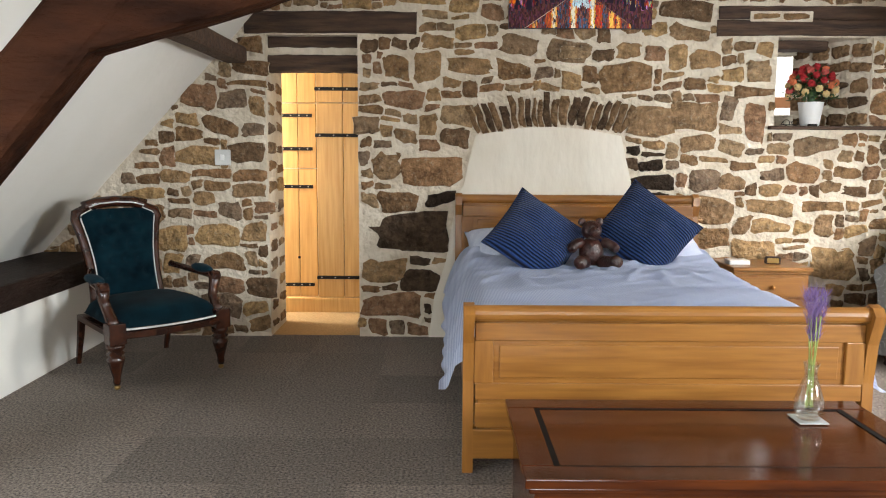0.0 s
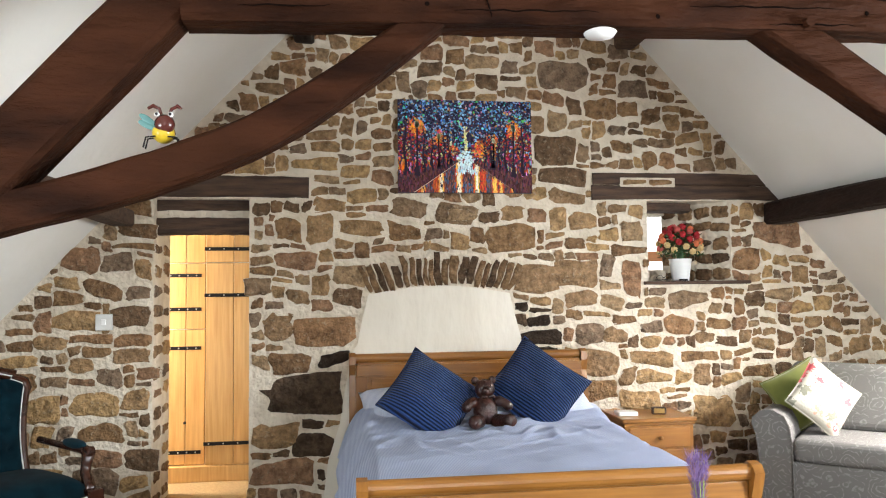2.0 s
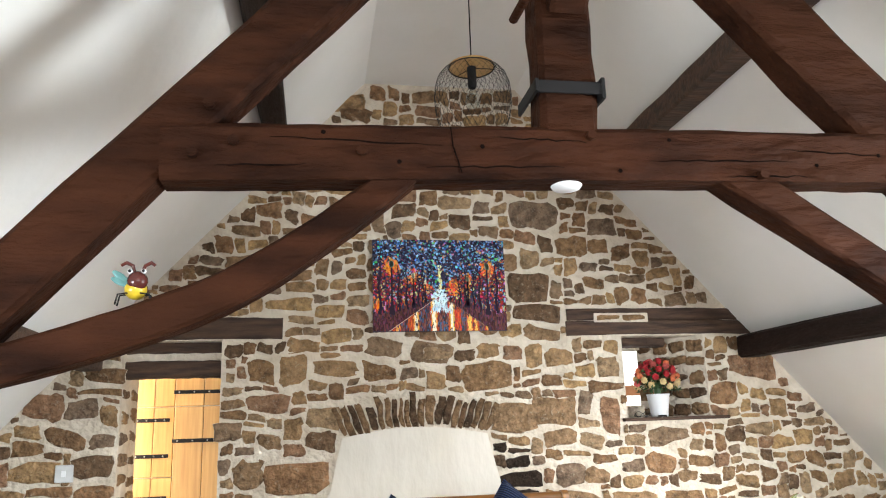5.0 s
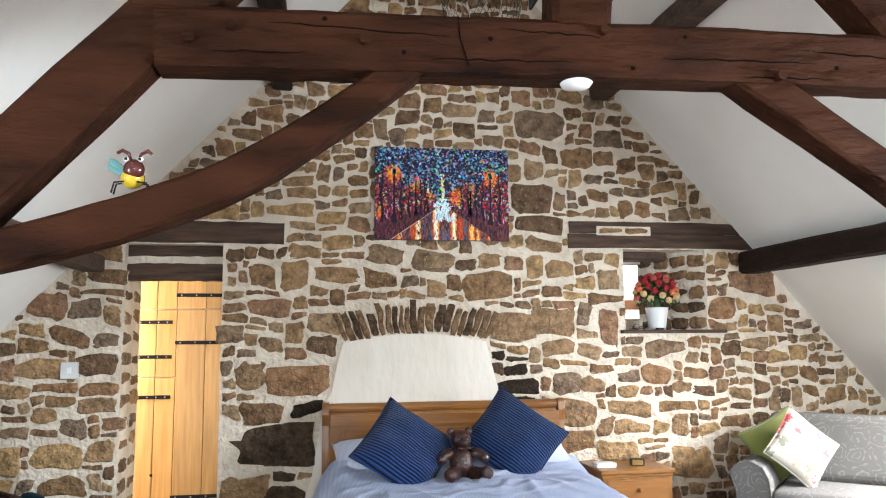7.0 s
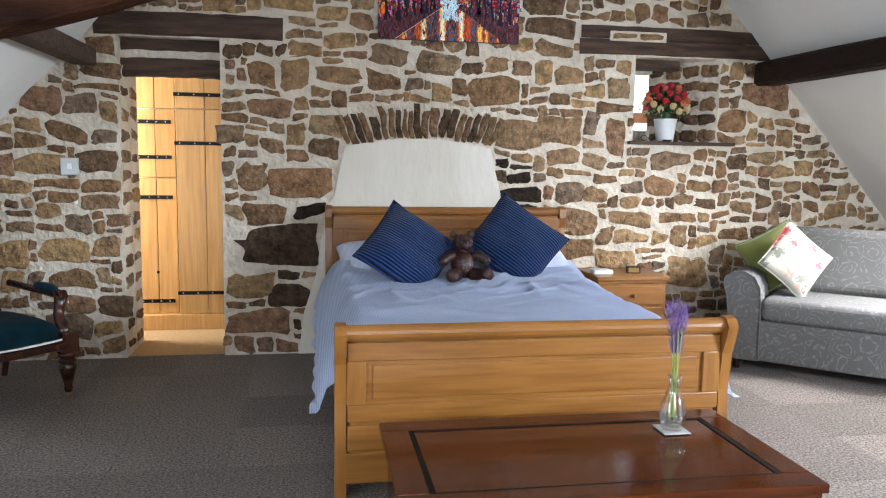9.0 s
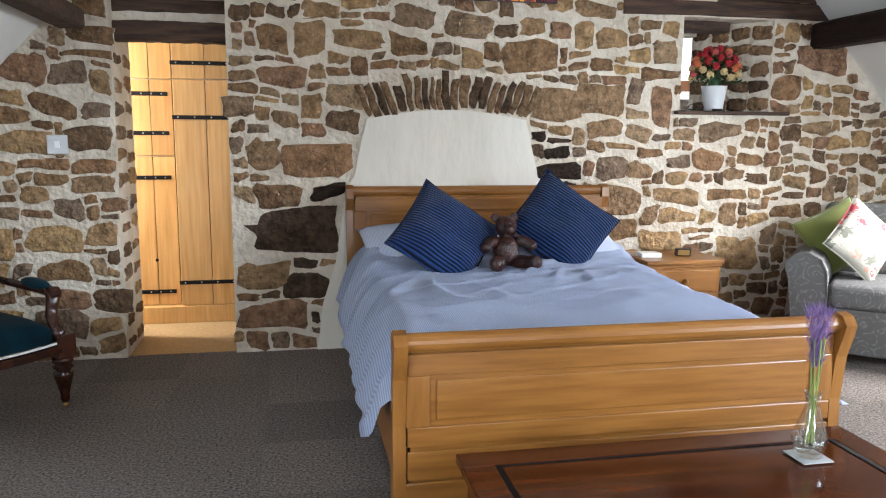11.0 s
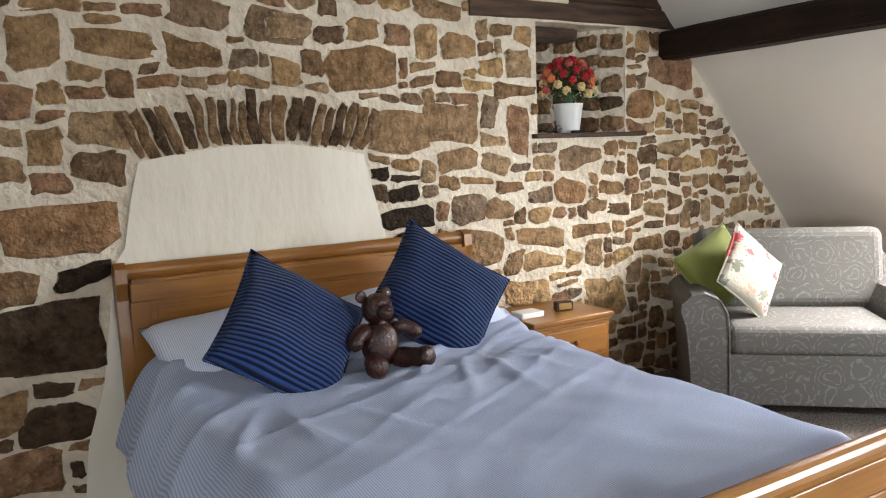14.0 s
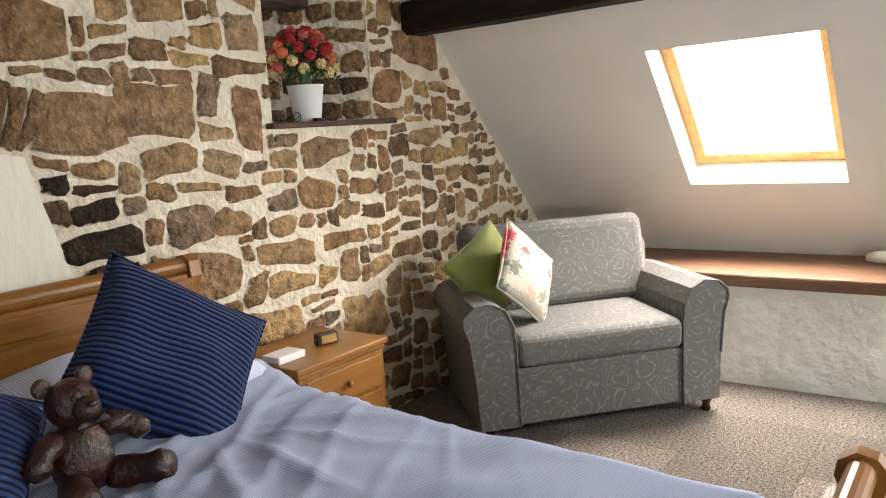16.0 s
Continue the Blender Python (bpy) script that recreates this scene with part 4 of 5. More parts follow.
part("face", box((-0.036, -0.024, 0.008), (0.036, -0.0205, 0.042), 0.002), M_BRASS, ck)
tagged(part("box", box((1.93, 5.05, NZ), (2.07, 5.15, NZ + 0.03), 0.005), M_WHITE), "small white box on the bedside cabinet", "box")

# ---- loveseat ----
SW, SD = 1.2, 0.70
sofa = thing("loveseat", "grey paisley snuggler armchair with turned feet", "sofa", pose(2.77, 4.70, 0, 0, 0, -42))
AW = 0.19
part("base", box((0.03, 0.05, 0.07), (SW - 0.03, SD, 0.36), 0.03, seg=3), M_PAISLEY, sofa)
part("front_border", box((AW - 0.02, 0.012, 0.07), (SW - AW + 0.02, 0.06, 0.345), 0.012), M_PAISLEY, sofa)
for side in (0, 1):
    prof = [(0.0, 0.07), (0.19, 0.07), (0.185, 0.45), (0.175, 0.56), (0.14, 0.63), (0.07, 0.665), (0.0, 0.655), (-0.05, 0.61), (-0.055, 0.57), (-0.03, 0.5), (-0.01, 0.3)]
    if side:
        prof = [(SW - a, z) for a, z in prof]
    arm = part("arm", prism(prof, 0.0, SD - 0.02, None, "y", 0.018), M_PAISLEY, sofa)
    front = [(a, -0.004, z) for a, z in prof[1:]]
    part("piping", sweep(front, (0.005, 0.005), 6), M_PAISLEY, arm)
part("seat_cushion", box((AW - 0.005, -0.02, 0.345), (SW - AW + 0.005, 0.6, 0.495), 0.045, seg=4), M_PAISLEY, sofa)
bk = box((AW - 0.1, -0.09, 0.0), (SW - AW + 0.1, 0.09, 0.47), 0.06, None, Matrix.Translation((0, 0.58, 0.47)) @ pose(0, 0, 0, -12), seg=4)
part("back_cushion", bk, M_PAISLEY, sofa)
part("back_frame", box((0.06, SD - 0.1, 0.12), (SW - 0.06, SD, 0.8), 0.04, seg=3), M_PAISLEY, sofa)
for x in (0.05, SW - 0.05):
    for y in (0.04, SD - 0.08):
        part("foot", lathe([(0.018, 0.0), (0.024, 0.012), (0.018, 0.03), (0.022, 0.045), (0.034, 0.065), (0.03, 0.075)], 14, None, Matrix.Translation((x, y, 0))), M_CHAIRWOOD, sofa, "dark turned wooden foot", True)
SM = sofa.matrix_world.copy()
scatter("cushion", 0.4, 0.4, 0.14, SM @ pose(0.19, 0.42, 0.72, -18, -28, 30), M_GREEN, "lime green velvet cushion in the corner of the loveseat", "", 4)
scatter("cushion", 0.4, 0.4, 0.14, SM @ pose(0.34, 0.29, 0.73, -22, 40, 28), M_FLORAL, "cream floral cushion leaning on the loveseat arm", "", 5)

# ---- button-back armchair ----
AM = pose(-1.815, 4.56, 0, 0, 0, 44) @ Matrix.Diagonal((1.05, 1.05, 0.98, 1))
ch = thing("armchair", "teal velvet button-back armchair with carved walnut frame", "armchair", AM)
# local: x to the side, -y to the front
HWc, FYc, BYc = 0.30, -0.32, 0.28
seat = bmesh.new()
n = 20
g = {}
for i in range(n + 1):
    for j in range(n + 1):
        u, v = 2 * i / n - 1, 2 * j / n - 1
        w = HWc - 0.03 * (v + 1) / 2
        edge = max(0.0, (1 - abs(u) ** 4) * (1 - abs(v) ** 4)) ** 0.4
        g[i, j] = seat.verts.new((u * w, (FYc + 0.01) + (v + 1) / 2 * 0.56 - 0.05 * (1 - u * u) * (v < 0) * -v, 0.355 + 0.12 * edge))
for i in range(n):
    for j in range(n):
        seat.faces.new((g[i, j], g[i + 1, j], g[i + 1, j + 1], g[i, j + 1]))
bmesh.ops.solidify(seat, geom=seat.faces[:], thickness=0.02)
part("seat", seat, M_VELVET, ch, smooth=True)
part("piping", sweep([(-HWc + 2 * HWc * i / 16, FYc - 0.012 - 0.05 * (1 - (i / 8 - 1) ** 2), 0.352) for i in range(17)], (0.006, 0.006), 6), M_PIPE, ch, "pale gimp braid")
part("seat_rail", sweep([(-HWc + 2 * HWc * i / 16, FYc - 0.0 - 0.05 * (1 - (i / 8 - 1) ** 2), 0.32) for i in range(17)], (0.02, 0.026), 4), M_CHAIRWOOD, ch)
for s in (-1, 1):
    part("side_rail", sweep([(s * HWc, FYc, 0.32), (s * (HWc - 0.03), BYc, 0.32)], (0.018, 0.026), 4), M_CHAIRWOOD, ch)
BT = pose(0, BYc - 0.02, 0.40, -14)


def back_half(v):
    """Half-width of the back at height v (0 to 1): waisted, wide at the shoulder."""
    return 0.20 + 0.06 * v ** 1.5 - 0.02 * math.sin(math.pi * v) if v < 0.9 else 0.2 + 0.06 * v ** 1.5 - 0.09 * ((v - 0.9) / 0.1) ** 2


BH = 0.60
bk = bmesh.new()
n, mrow = 26, 34
g = {}
buttons = [(((r % 2) * 0.5 + c - 1.75 + 0.25) / 2.4, 0.28 + r * 0.155) for r in range(5) for c in range(4) if abs(((r % 2) * 0.5 + c - 1.5) / 2.4) < 0.8]
for i in range(n + 1):
    for j in range(mrow + 1):
        u, v = 2 * i / n - 1, j / mrow
        w = back_half(v) - 0.012
        edge = max(0.0, (1 - abs(u) ** 4) * (1 - abs(2 * v - 1) ** 6)) ** 0.4
        dep = 0.075 * edge
        for bu, bv in buttons:
            q = ((u - bu) * w) ** 2 + ((v - bv) * BH) ** 2
            dep -= 0.038 * math.exp(-q / 0.0009)
        g[i, j] = bk.verts.new(BT @ Vector((u * w, -dep, v * BH)))
for i in range(n):
    for j in range(mrow):
        bk.faces.new((g[i, j], g[i + 1, j], g[i + 1, j + 1], g[i, j + 1]))
bmesh.ops.solidify(bk, geom=bk.faces[:], thickness=0.03)
back_p = part("backrest", bk, M_VELVET, ch, smooth=True)
for bu, bv in buttons:
    part("button", ball(BT @ Vector((bu * (back_half(bv) - 0.012), -0.036, bv * BH)), 0.007, None, None, 8, 6), M_VELVET, back_p)
out = [(-back_half(v / 18), v / 18 * BH) for v in range(0, 19)]
out += [(0.195 * math.sin(a), BH + 0.045 * math.cos(a)) for a in [-1.2, -0.6, 0, 0.6, 1.2]]
out += [(back_half(v / 18), v / 18 * BH) for v in range(18, -1, -1)]
part("back_frame", sweep([BT @ Vector((a, -0.01, z)) for a, z in out], [(0.036, 0.026) if 16 < i < 27 else (0.027, 0.025) for i in range(len(out))], 8), M_CHAIRWOOD, ch, smooth=True)
part("back_piping", sweep([BT @ Vector((a * 0.9, -0.036, z * 0.97 + 0.01)) for a, z in out], (0.004, 0.004), 6), M_PIPE, ch, "pale gimp braid")
part("crest", ball(BT @ Vector((0, -0.012, BH + 0.055)), (0.05, 0.02, 0.022)), M_CHAIRWOOD, ch, smooth=True)
for s in (-1, 1):
    a = part("arm", sweep([(s * 0.235, 0.18, 0.62), (s * 0.28, 0.08, 0.6), (s * 0.31, -0.06, 0.585), (s * 0.32, -0.19, 0.585), (s * 0.32, -0.225, 0.57), (s * 0.315, -0.215, 0.51), (s * 0.305, -0.22, 0.46), (s * 0.3, -0.27, 0.4), (s * 0.3, -0.3, 0.36)], [(0.02, 0.02)] * 3 + [(0.03, 0.03), (0.036, 0.034), (0.03, 0.026), (0.028, 0.028), (0.032, 0.032), (0.036, 0.036)], 10), M_CHAIRWOOD, ch, smooth=True)
    part("arm_pad", ball((s * 0.312, -0.08, 0.612), (0.034, 0.125, 0.03)), M_VELVET, a, "teal velvet arm pad", True)
    part("scroll", lathe([(0.03, -0.024), (0.034, 0), (0.03, 0.024)], 14, None, Matrix.Translation((s * 0.32, -0.225, 0.58)) @ pose(0, 0, 0, 0, 90)), M_CHAIRWOOD, a)
    part("knee_block", box((s * 0.3 - 0.045, FYc - 0.035, 0.27), (s * 0.3 + 0.045, FYc + 0.055, 0.39), 0.006), M_CHAIRWOOD, ch)
    leg = part("leg", lathe([(0.015, 0.03), (0.021, 0.05), (0.019, 0.07), (0.042, 0.165), (0.047, 0.185), (0.031, 0.2), (0.047, 0.215), (0.033, 0.23), (0.047, 0.245), (0.047, 0.27)], 16, None, Matrix.Translation((s * 0.3, FYc + 0.015, 0))), M_CHAIRWOOD, ch, smooth=True)
    part("castor", ball((s * 0.3, FYc + 0.015, 0.016), 0.016), M_BRASS, leg, "small brass castor", True)
    part("leg", sweep([(s * 0.27, BYc, 0.32), (s * 0.27, BYc + 0.03, 0.2), (s * 0.27, BYc + 0.09, 0.02), (s * 0.27, BYc + 0.09, 0.0)], [(0.024, 0.024), (0.022, 0.022), (0.016, 0.016), (0.016, 0.016)], 8), M_CHAIRWOOD, ch)

# ---- flowers in the niche ----
pot = thing("flower_pot", "tapered white ceramic pot on the niche sill", "pot", Matrix.Translation((2.60, Y1 + 0.08, 1.526)))
part("pot_body", lathe([(0.058, 0), (0.062, 0.004), (0.085, 0.165), (0.088, 0.168), (0.082, 0.168), (0.078, 0.15), (0.0, 0.148)], 28), M_WHITE, pot, smooth=True)
bq = thing("artificial_roses", "red, coral and cream artificial roses in the white pot", "flowers", Matrix.Translation((2.60, Y1 + 0.08, 1.676)))
cols = [flower("red_petal", (0.42, 0.012, 0.02)), flower("coral_petal", (0.55, 0.1, 0.085)), flower("cream_petal", (0.7, 0.52, 0.25)), flower("orange_petal", (0.75, 0.2, 0.08))]
rnd = random.Random(8)
for k in range(46):
    a, e = k * 2.399, math.asin(1 - 1.25 * (k + 0.5) / 46)
    r = 0.172
    p = Vector((r * 0.95 * math.cos(a) * math.cos(e), r * 0.7 * math.sin(a) * math.cos(e), 0.105 + 0.165 * math.sin(e)))
    m = Matrix.Translation(p) @ Vector((p.x, p.y, p.z - 0.05)).to_track_quat("Z", "Y").to_matrix().to_4x4()
    fb = ball((0, 0, 0), 1.0, None, None, 15, 9)
    for v in fb.verts:
        th, ph = math.atan2(v.co.y, v.co.x), math.acos(max(-1, min(1, v.co.z)))
        r_ = 0.023 * (1 + 0.2 * math.sin(3 * th + 7 * ph)) * (1 - 0.25 * math.exp(-(ph / 0.3) ** 2))
        v.co = m @ (v.co * r_)
    ci = 2 if p.z < 0.14 and rnd.random() < 0.6 else 0 if rnd.random() < 0.5 else rnd.choice((1, 1, 3))
    part("rose", fb, cols[ci], bq)
lv = bmesh.new()
for k in range(420):
    a, e = rnd.uniform(0, 6.28), rnd.uniform(-0.5, 1.4)
    r = rnd.uniform(0.07, 0.185)
    p = Vector((r * math.cos(a) * math.cos(e), r * 0.75 * math.sin(a) * math.cos(e), 0.1 + r * 0.85 * math.sin(e)))
    dv = Vector((rnd.uniform(-1, 1), rnd.uniform(-1, 1), rnd.uniform(-0.6, 0.8))).normalized()
    sd = dv.cross(Vector((0.3, 0.2, 1))).normalized() * 0.009
    vs = [lv.verts.new(p), lv.verts.new(p + dv * 0.02 + sd), lv.verts.new(p + dv * 0.045), lv.verts.new(p + dv * 0.02 - sd)]
    lv.faces.new(vs)
part("foliage", lv, M_LEAF, bq, "dark green leaves")
part("stems", lathe([(0.02, -0.01), (0.03, 0.06), (0.05, 0.1)], 10), M_LEAF, bq)

gl = thing("eyeglasses", "folded black-rimmed eyeglasses on the niche sill", "eyeglasses", pose(2.43, Y1 + 0.0, 1.527, 0, 0, 10))
for s in (-1, 1):
    part("rim", sweep([(s * 0.034 + 0.026 * math.cos(k * math.pi / 8), 0, 0.022 + 0.02 * math.sin(k * math.pi / 8)) for k in range(17)], (0.002, 0.002), 5, up=(0, 1, 0)), M_IRON, gl)
    part("temple", sweep([(s * 0.06, 0, 0.03), (s * 0.055, 0.03, 0.01), (-s * 0.03, 0.045, 0.008)], (0.002, 0.002), 5, up=(0, 0, 1)), M_IRON, gl)
part("bridge", sweep([(-0.009, 0, 0.026), (0.009, 0, 0.026)], (0.002, 0.002), 5), M_IRON, gl)
tagged(part("matchbox", box((2.545, Y1 - 0.04, 1.526), (2.60, Y1 - 0.005, 1.54), 0.002), M_IRON), "small dark box on the niche sill", "box")
roll = thing("rolled_cloth", "cream rolled cloth lying on the timber shelf", "cloth", pose(4.55, 3.22, 0.638, 0, 0, 4))
part("roll", sweep(path((0, 0.17, 0), (0, -0.25, 0), 9), [(0.02, 0.02), (0.034, 0.032)] + [(0.038, 0.036)] * 5 + [(0.034, 0.032), (0.02, 0.02)], 14, up=(0, 0, 1), wobble=0.04), M_INFILL, roll, smooth=True)
part("tie", sweep([(0.0405 * math.cos(k * math.pi / 8), 0.05, 0.0385 * math.sin(k * math.pi / 8)) for k in range(17)], (0.003, 0.004), 5, up=(0, 1, 0)), M_PIPE, roll)

# ---- light switch, tin bee, painting ----
sw = thing("light_switch", "square metal light switch plate on the stone wall", "switch", Matrix.Translation((-1.55, Y1 - 0.03, 1.285)))
part("plate", box((-0.055, 0, -0.055), (0.055, 0.03, 0.055), 0.006), M_SWITCH, sw)
part("rocker", box((-0.015, -0.006, -0.02), (0.015, 0.001, 0.02), 0.003), M_WHITE, sw)

bee = thing("tin_bee", "painted tin bumblebee ornament on the curved brace", "ornament", Matrix.Translation((-0.45, TY - 0.02, 1.852)) @ Matrix.Diagonal((0.8, 0.8, 0.8, 1)))
M_YEL = mat("yellow_enamel", (0.65, 0.45, 0.03), 0.3)
M_BRN = mat("brown_enamel", (0.09, 0.02, 0.015), 0.25)
M_WING = mat("teal_enamel", (0.12, 0.3, 0.29), 0.4)
part("body", ball((0, 0, 0.055), (0.038, 0.045, 0.034)), M_YEL, bee, smooth=True)
part("stripe", ball((0.0, 0.004, 0.056), (0.0387, 0.02, 0.0347)), M_BRN, bee, smooth=True)
part("head", ball((0.008, -0.024, 0.082), (0.034, 0.03, 0.034)), M_BRN, bee, smooth=True)
for s in (-1, 1):
    part("eye", ball((0.006 + s * 0.022, -0.03, 0.114), 0.009, None, None, 12, 8), M_WHITE, bee)
    part("pupil", ball((0.006 + s * 0.022, -0.0375, 0.114), 0.0055, None, None, 8, 6), M_IRON, bee)
    part("antenna", sweep([(0.008 + s * 0.01, -0.02, 0.108), (0.01 + s * 0.02, -0.022, 0.135), (0.01 + s * 0.04, -0.024, 0.145), (0.008 + s * 0.055, -0.024, 0.135)], [(0.005, 0.005), (0.006, 0.006), (0.007, 0.007), (0.005, 0.005)], 8), M_BRN, bee)
for k in range(2):
    part("wing", ball((0, 0, 0), (0.035, 0.003, 0.012), None, pose(-0.055, 0.01, 0.085 + 0.018 * k, 0, 25 + 12 * k, 0)), M_WING, bee)
for k in range(4):
    s = -1 if k % 2 else 1
    part("leg", sweep([(s * 0.02, -0.03 + 0.03 * (k // 2), 0.04), (s * 0.05, -0.035 + 0.03 * (k // 2), 0.035), (s * 0.058, -0.035 + 0.03 * (k // 2), 0.0)], (0.003, 0.003), 6), M_IRON, bee)

PX0, PX1, PZ0, PZ1 = 0.44, 1.42, 2.175, 2.85
pt = thing("canvas_painting", "vivid palette-knife painting of a lamplit autumn avenue", "painting", pose(0, 0, 0))
part("canvas", box((PX0, Y1 - 0.045, PZ0), (PX1, Y1 - 0.012, PZ1), 0.003), mat("dark_canvas", (0.03, 0.025, 0.05), 0.6), pt)


def hsv(h, s, v):
    import colorsys
    return colorsys.hsv_to_rgb(h, s, v)


def strokes():
    """Short dabs of paint: blue crown above, fire-coloured trees, pale vanishing light, wet path below."""
    me = bpy.data.meshes.new("paint_layer")
    rnd = random.Random(3)
    vs, fs, cs = [], [], []
    W, H = PX1 - PX0, PZ1 - PZ0

    def dab(u, v, w, h, ang, c, lay):
        cx, cz = PX0 + u * W, PZ0 + v * H
        k = len(vs)
        ca, sa_ = math.cos(ang), math.sin(ang)
        for a, b in ((-1, -0.7), (0.8, -1), (1, 0.7), (-0.8, 1)):
            x, z = cx + a * w * ca - b * h * sa_, cz + a * w * sa_ + b * h * ca
            vs.append((min(max(x, PX0 + 0.001), PX1 - 0.001), Y1 - 0.0455 - lay, min(max(z, PZ0 + 0.001), PZ1 - 0.001)))
        fs.append((k, k + 1, k + 2, k + 3))
        cs.append(tuple(min(1, 1.15 * q ** 1.35) for q in c))
    glows = ((0.14, 0.7, 1.0), (0.3, 0.58, 0.7), (0.4, 0.48, 0.6), (0.71, 0.56, 0.7), (0.61, 0.47, 0.8), (0.86, 0.68, 0.9), (0.03, 0.3, 0.7))

    def half(v):
        """Half-width of the wet avenue at height v."""
        return 0.02 + 0.36 * max(0.0, 1 - v / 0.36)
    leaf = (0.6, 0.58, 0.62, 0.57, 0.93, 0.03, 0.08, 0.35, 0.5)
    for k in range(9000):
        u, v, j = rnd.random(), rnd.random(), rnd.random()
        g = max(q * math.exp(-((u - a) ** 2 + ((v - b) * 0.6) ** 2) / (0.0042 * q)) for a, b, q in glows)
        crown = 0.5 + 0.18 * min(1, abs(u - 0.5) * 2.2) + 0.05 * math.sin(u * 23)
        if v < 0.36 and abs(u - 0.5) < half(v):
            f = (u - 0.5) / half(v)
            col = math.sin(u * 44 + 0.6) + 0.6 * math.sin(u * 97 + 2)
            c = hsv(0.1, 0.25, 0.95) if col > 1.15 else hsv(rnd.uniform(0.06, 0.12), 0.8, rnd.uniform(0.7, 1.0)) if col > 0.5 else hsv(rnd.uniform(0.0, 0.05), 0.9, rnd.uniform(0.4, 0.8)) if col > -0.3 else hsv(rnd.choice((0.98, 0.6, 0.03)), 0.6, rnd.uniform(0.12, 0.4))
            if v > 0.2 and abs(f) < 0.5 and j < 0.75:
                c = hsv(0.55, rnd.uniform(0.1, 0.35), rnd.uniform(0.7, 0.95))
        elif v < 0.2 + 0.16 * max(0.0, 1 - abs(u - 0.5) * 2.4):
            c = hsv(rnd.choice((0.97, 0.0, 0.03, 0.92)), 0.6, rnd.uniform(0.08, 0.26))
        elif g + rnd.uniform(-0.2, 0.2) > 0.42:
            c = hsv(rnd.uniform(0.0, 0.1), rnd.uniform(0.75, 1), rnd.uniform(0.5, 1.0))
        elif v > crown:
            c = hsv(0.7, 0.5, rnd.uniform(0.04, 0.16)) if j < 0.6 else hsv(rnd.choice(leaf[:4]), rnd.uniform(0.4, 0.8), rnd.uniform(0.35, 0.9)) if j < 0.78 else hsv(rnd.choice(leaf), rnd.uniform(0.5, 0.9), rnd.uniform(0.3, 0.8))
        else:
            c = hsv(rnd.choice((0.0, 0.97, 0.03, 0.06)), 0.9, rnd.uniform(0.2, 0.65)) if j < 0.38 else hsv(rnd.choice((0.75, 0.6, 0.9)), 0.6, rnd.uniform(0.05, 0.2)) if j < 0.86 else hsv(rnd.choice((0.57, 0.12, 0.2, 0.85)), 0.5, rnd.uniform(0.4, 0.8))
        if abs(u - 0.5) < 0.012 + 0.06 * max(0.0, 1 - abs(v - 0.36) / 0.1) and 0.28 < v < 0.72 and j < 0.85:
            c = hsv(0.54, rnd.uniform(0.1, 0.3), rnd.uniform(0.75, 0.98)) if v < 0.46 else hsv(rnd.uniform(0.12, 0.2), 0.45, rnd.uniform(0.6, 0.95))
        z_ = rnd.uniform(0.004, 0.0115)
        up = v < 0.34
        dab(u, v, z_ * (0.5 if up else 1), z_ * (1.7 if up else 0.75), rnd.uniform(-0.1, 0.1) if up else rnd.uniform(0, 3), c, 0.0003 + 0.0000003 * k)
    ink = (0.06, 0.04, 0.07)
    for k, u in enumerate((0.05, 0.19, 0.25, 0.34, 0.37, 0.645, 0.69, 0.75, 0.8, 0.93)):
        base, thick = 0.2 + 0.13 * max(0.0, 1 - abs(u - 0.5) * 2.4), 0.003 + 0.02 * abs(u - 0.5)
        for q in range(20):
            dab(u + 0.007 * math.sin(q * 0.5 + k), base + q * 0.03 * (0.5 + abs(u - 0.5)), thick * (1 - q / 30), 0.014, 0.0, ink, 0.0035)
        for q in range(10):
            sg = 1 if q % 2 else -1
            for e in range(4):
                dab(u + sg * (0.008 + 0.011 * e), base + (0.22 + 0.03 * q) * (0.5 + abs(u - 0.5)) + 0.018 * e, 0.009, 0.0018, sg * 1.0, ink, 0.0036)
    # street lamps: foot, post and lit head
    for u, lo, hi, w in ((0.14, 0.2, 0.7, 0.007), (0.3, 0.27, 0.58, 0.005), (0.39, 0.32, 0.5, 0.0035), (0.71, 0.27, 0.55, 0.005), (0.86, 0.19, 0.68, 0.007)):
        for q in range(16):
            f = q / 15
            dab(u, lo + (hi - lo) * f, w * (3.2 - 9 * f if f < 0.24 else 1), 0.016, 0.0, ink, 0.004)
        for q in range(10):
            dab(u + rnd.uniform(-1.2, 1.2) * w, hi + rnd.uniform(0.0, 0.05), w * 1.6, w * 1.8, rnd.random(), hsv(0.12, 0.3, 1.0), 0.0045)
    for q in range(40):
        f = q / 40
        dab(0.5 - half(0.36 * f) - 0.004, 0.36 * f, 0.009, 0.0022 * (1.2 - f), 0.72, (0.75, 0.6, 0.5), 0.004)
        if f > 0.15:
            dab(0.5 + half(0.36 * f) + 0.004, 0.36 * f, 0.009, 0.0016 * (1.2 - f), -0.72, (0.4, 0.26, 0.2), 0.004)
    me.from_pydata(vs, [], fs)
    at = me.color_attributes.new("paint", "FLOAT_COLOR", "CORNER")
    for f, c in zip(me.polygons, cs):
        for li in f.loop_indices:
            at.data[li].color = (*c, 1)
    m = bpy.data.materials.new("oil_paint")
    m.use_nodes = True
    a = m.node_tree.nodes.new("ShaderNodeVertexColor")
    a.layer_name = "paint"
    m.node_tree.links.new(a.outputs[0], m.node_tree.nodes["Principled BSDF"].inputs["Base Color"])
    m.node_tree.nodes["Principled BSDF"].inputs["Roughness"].default_value = 0.6
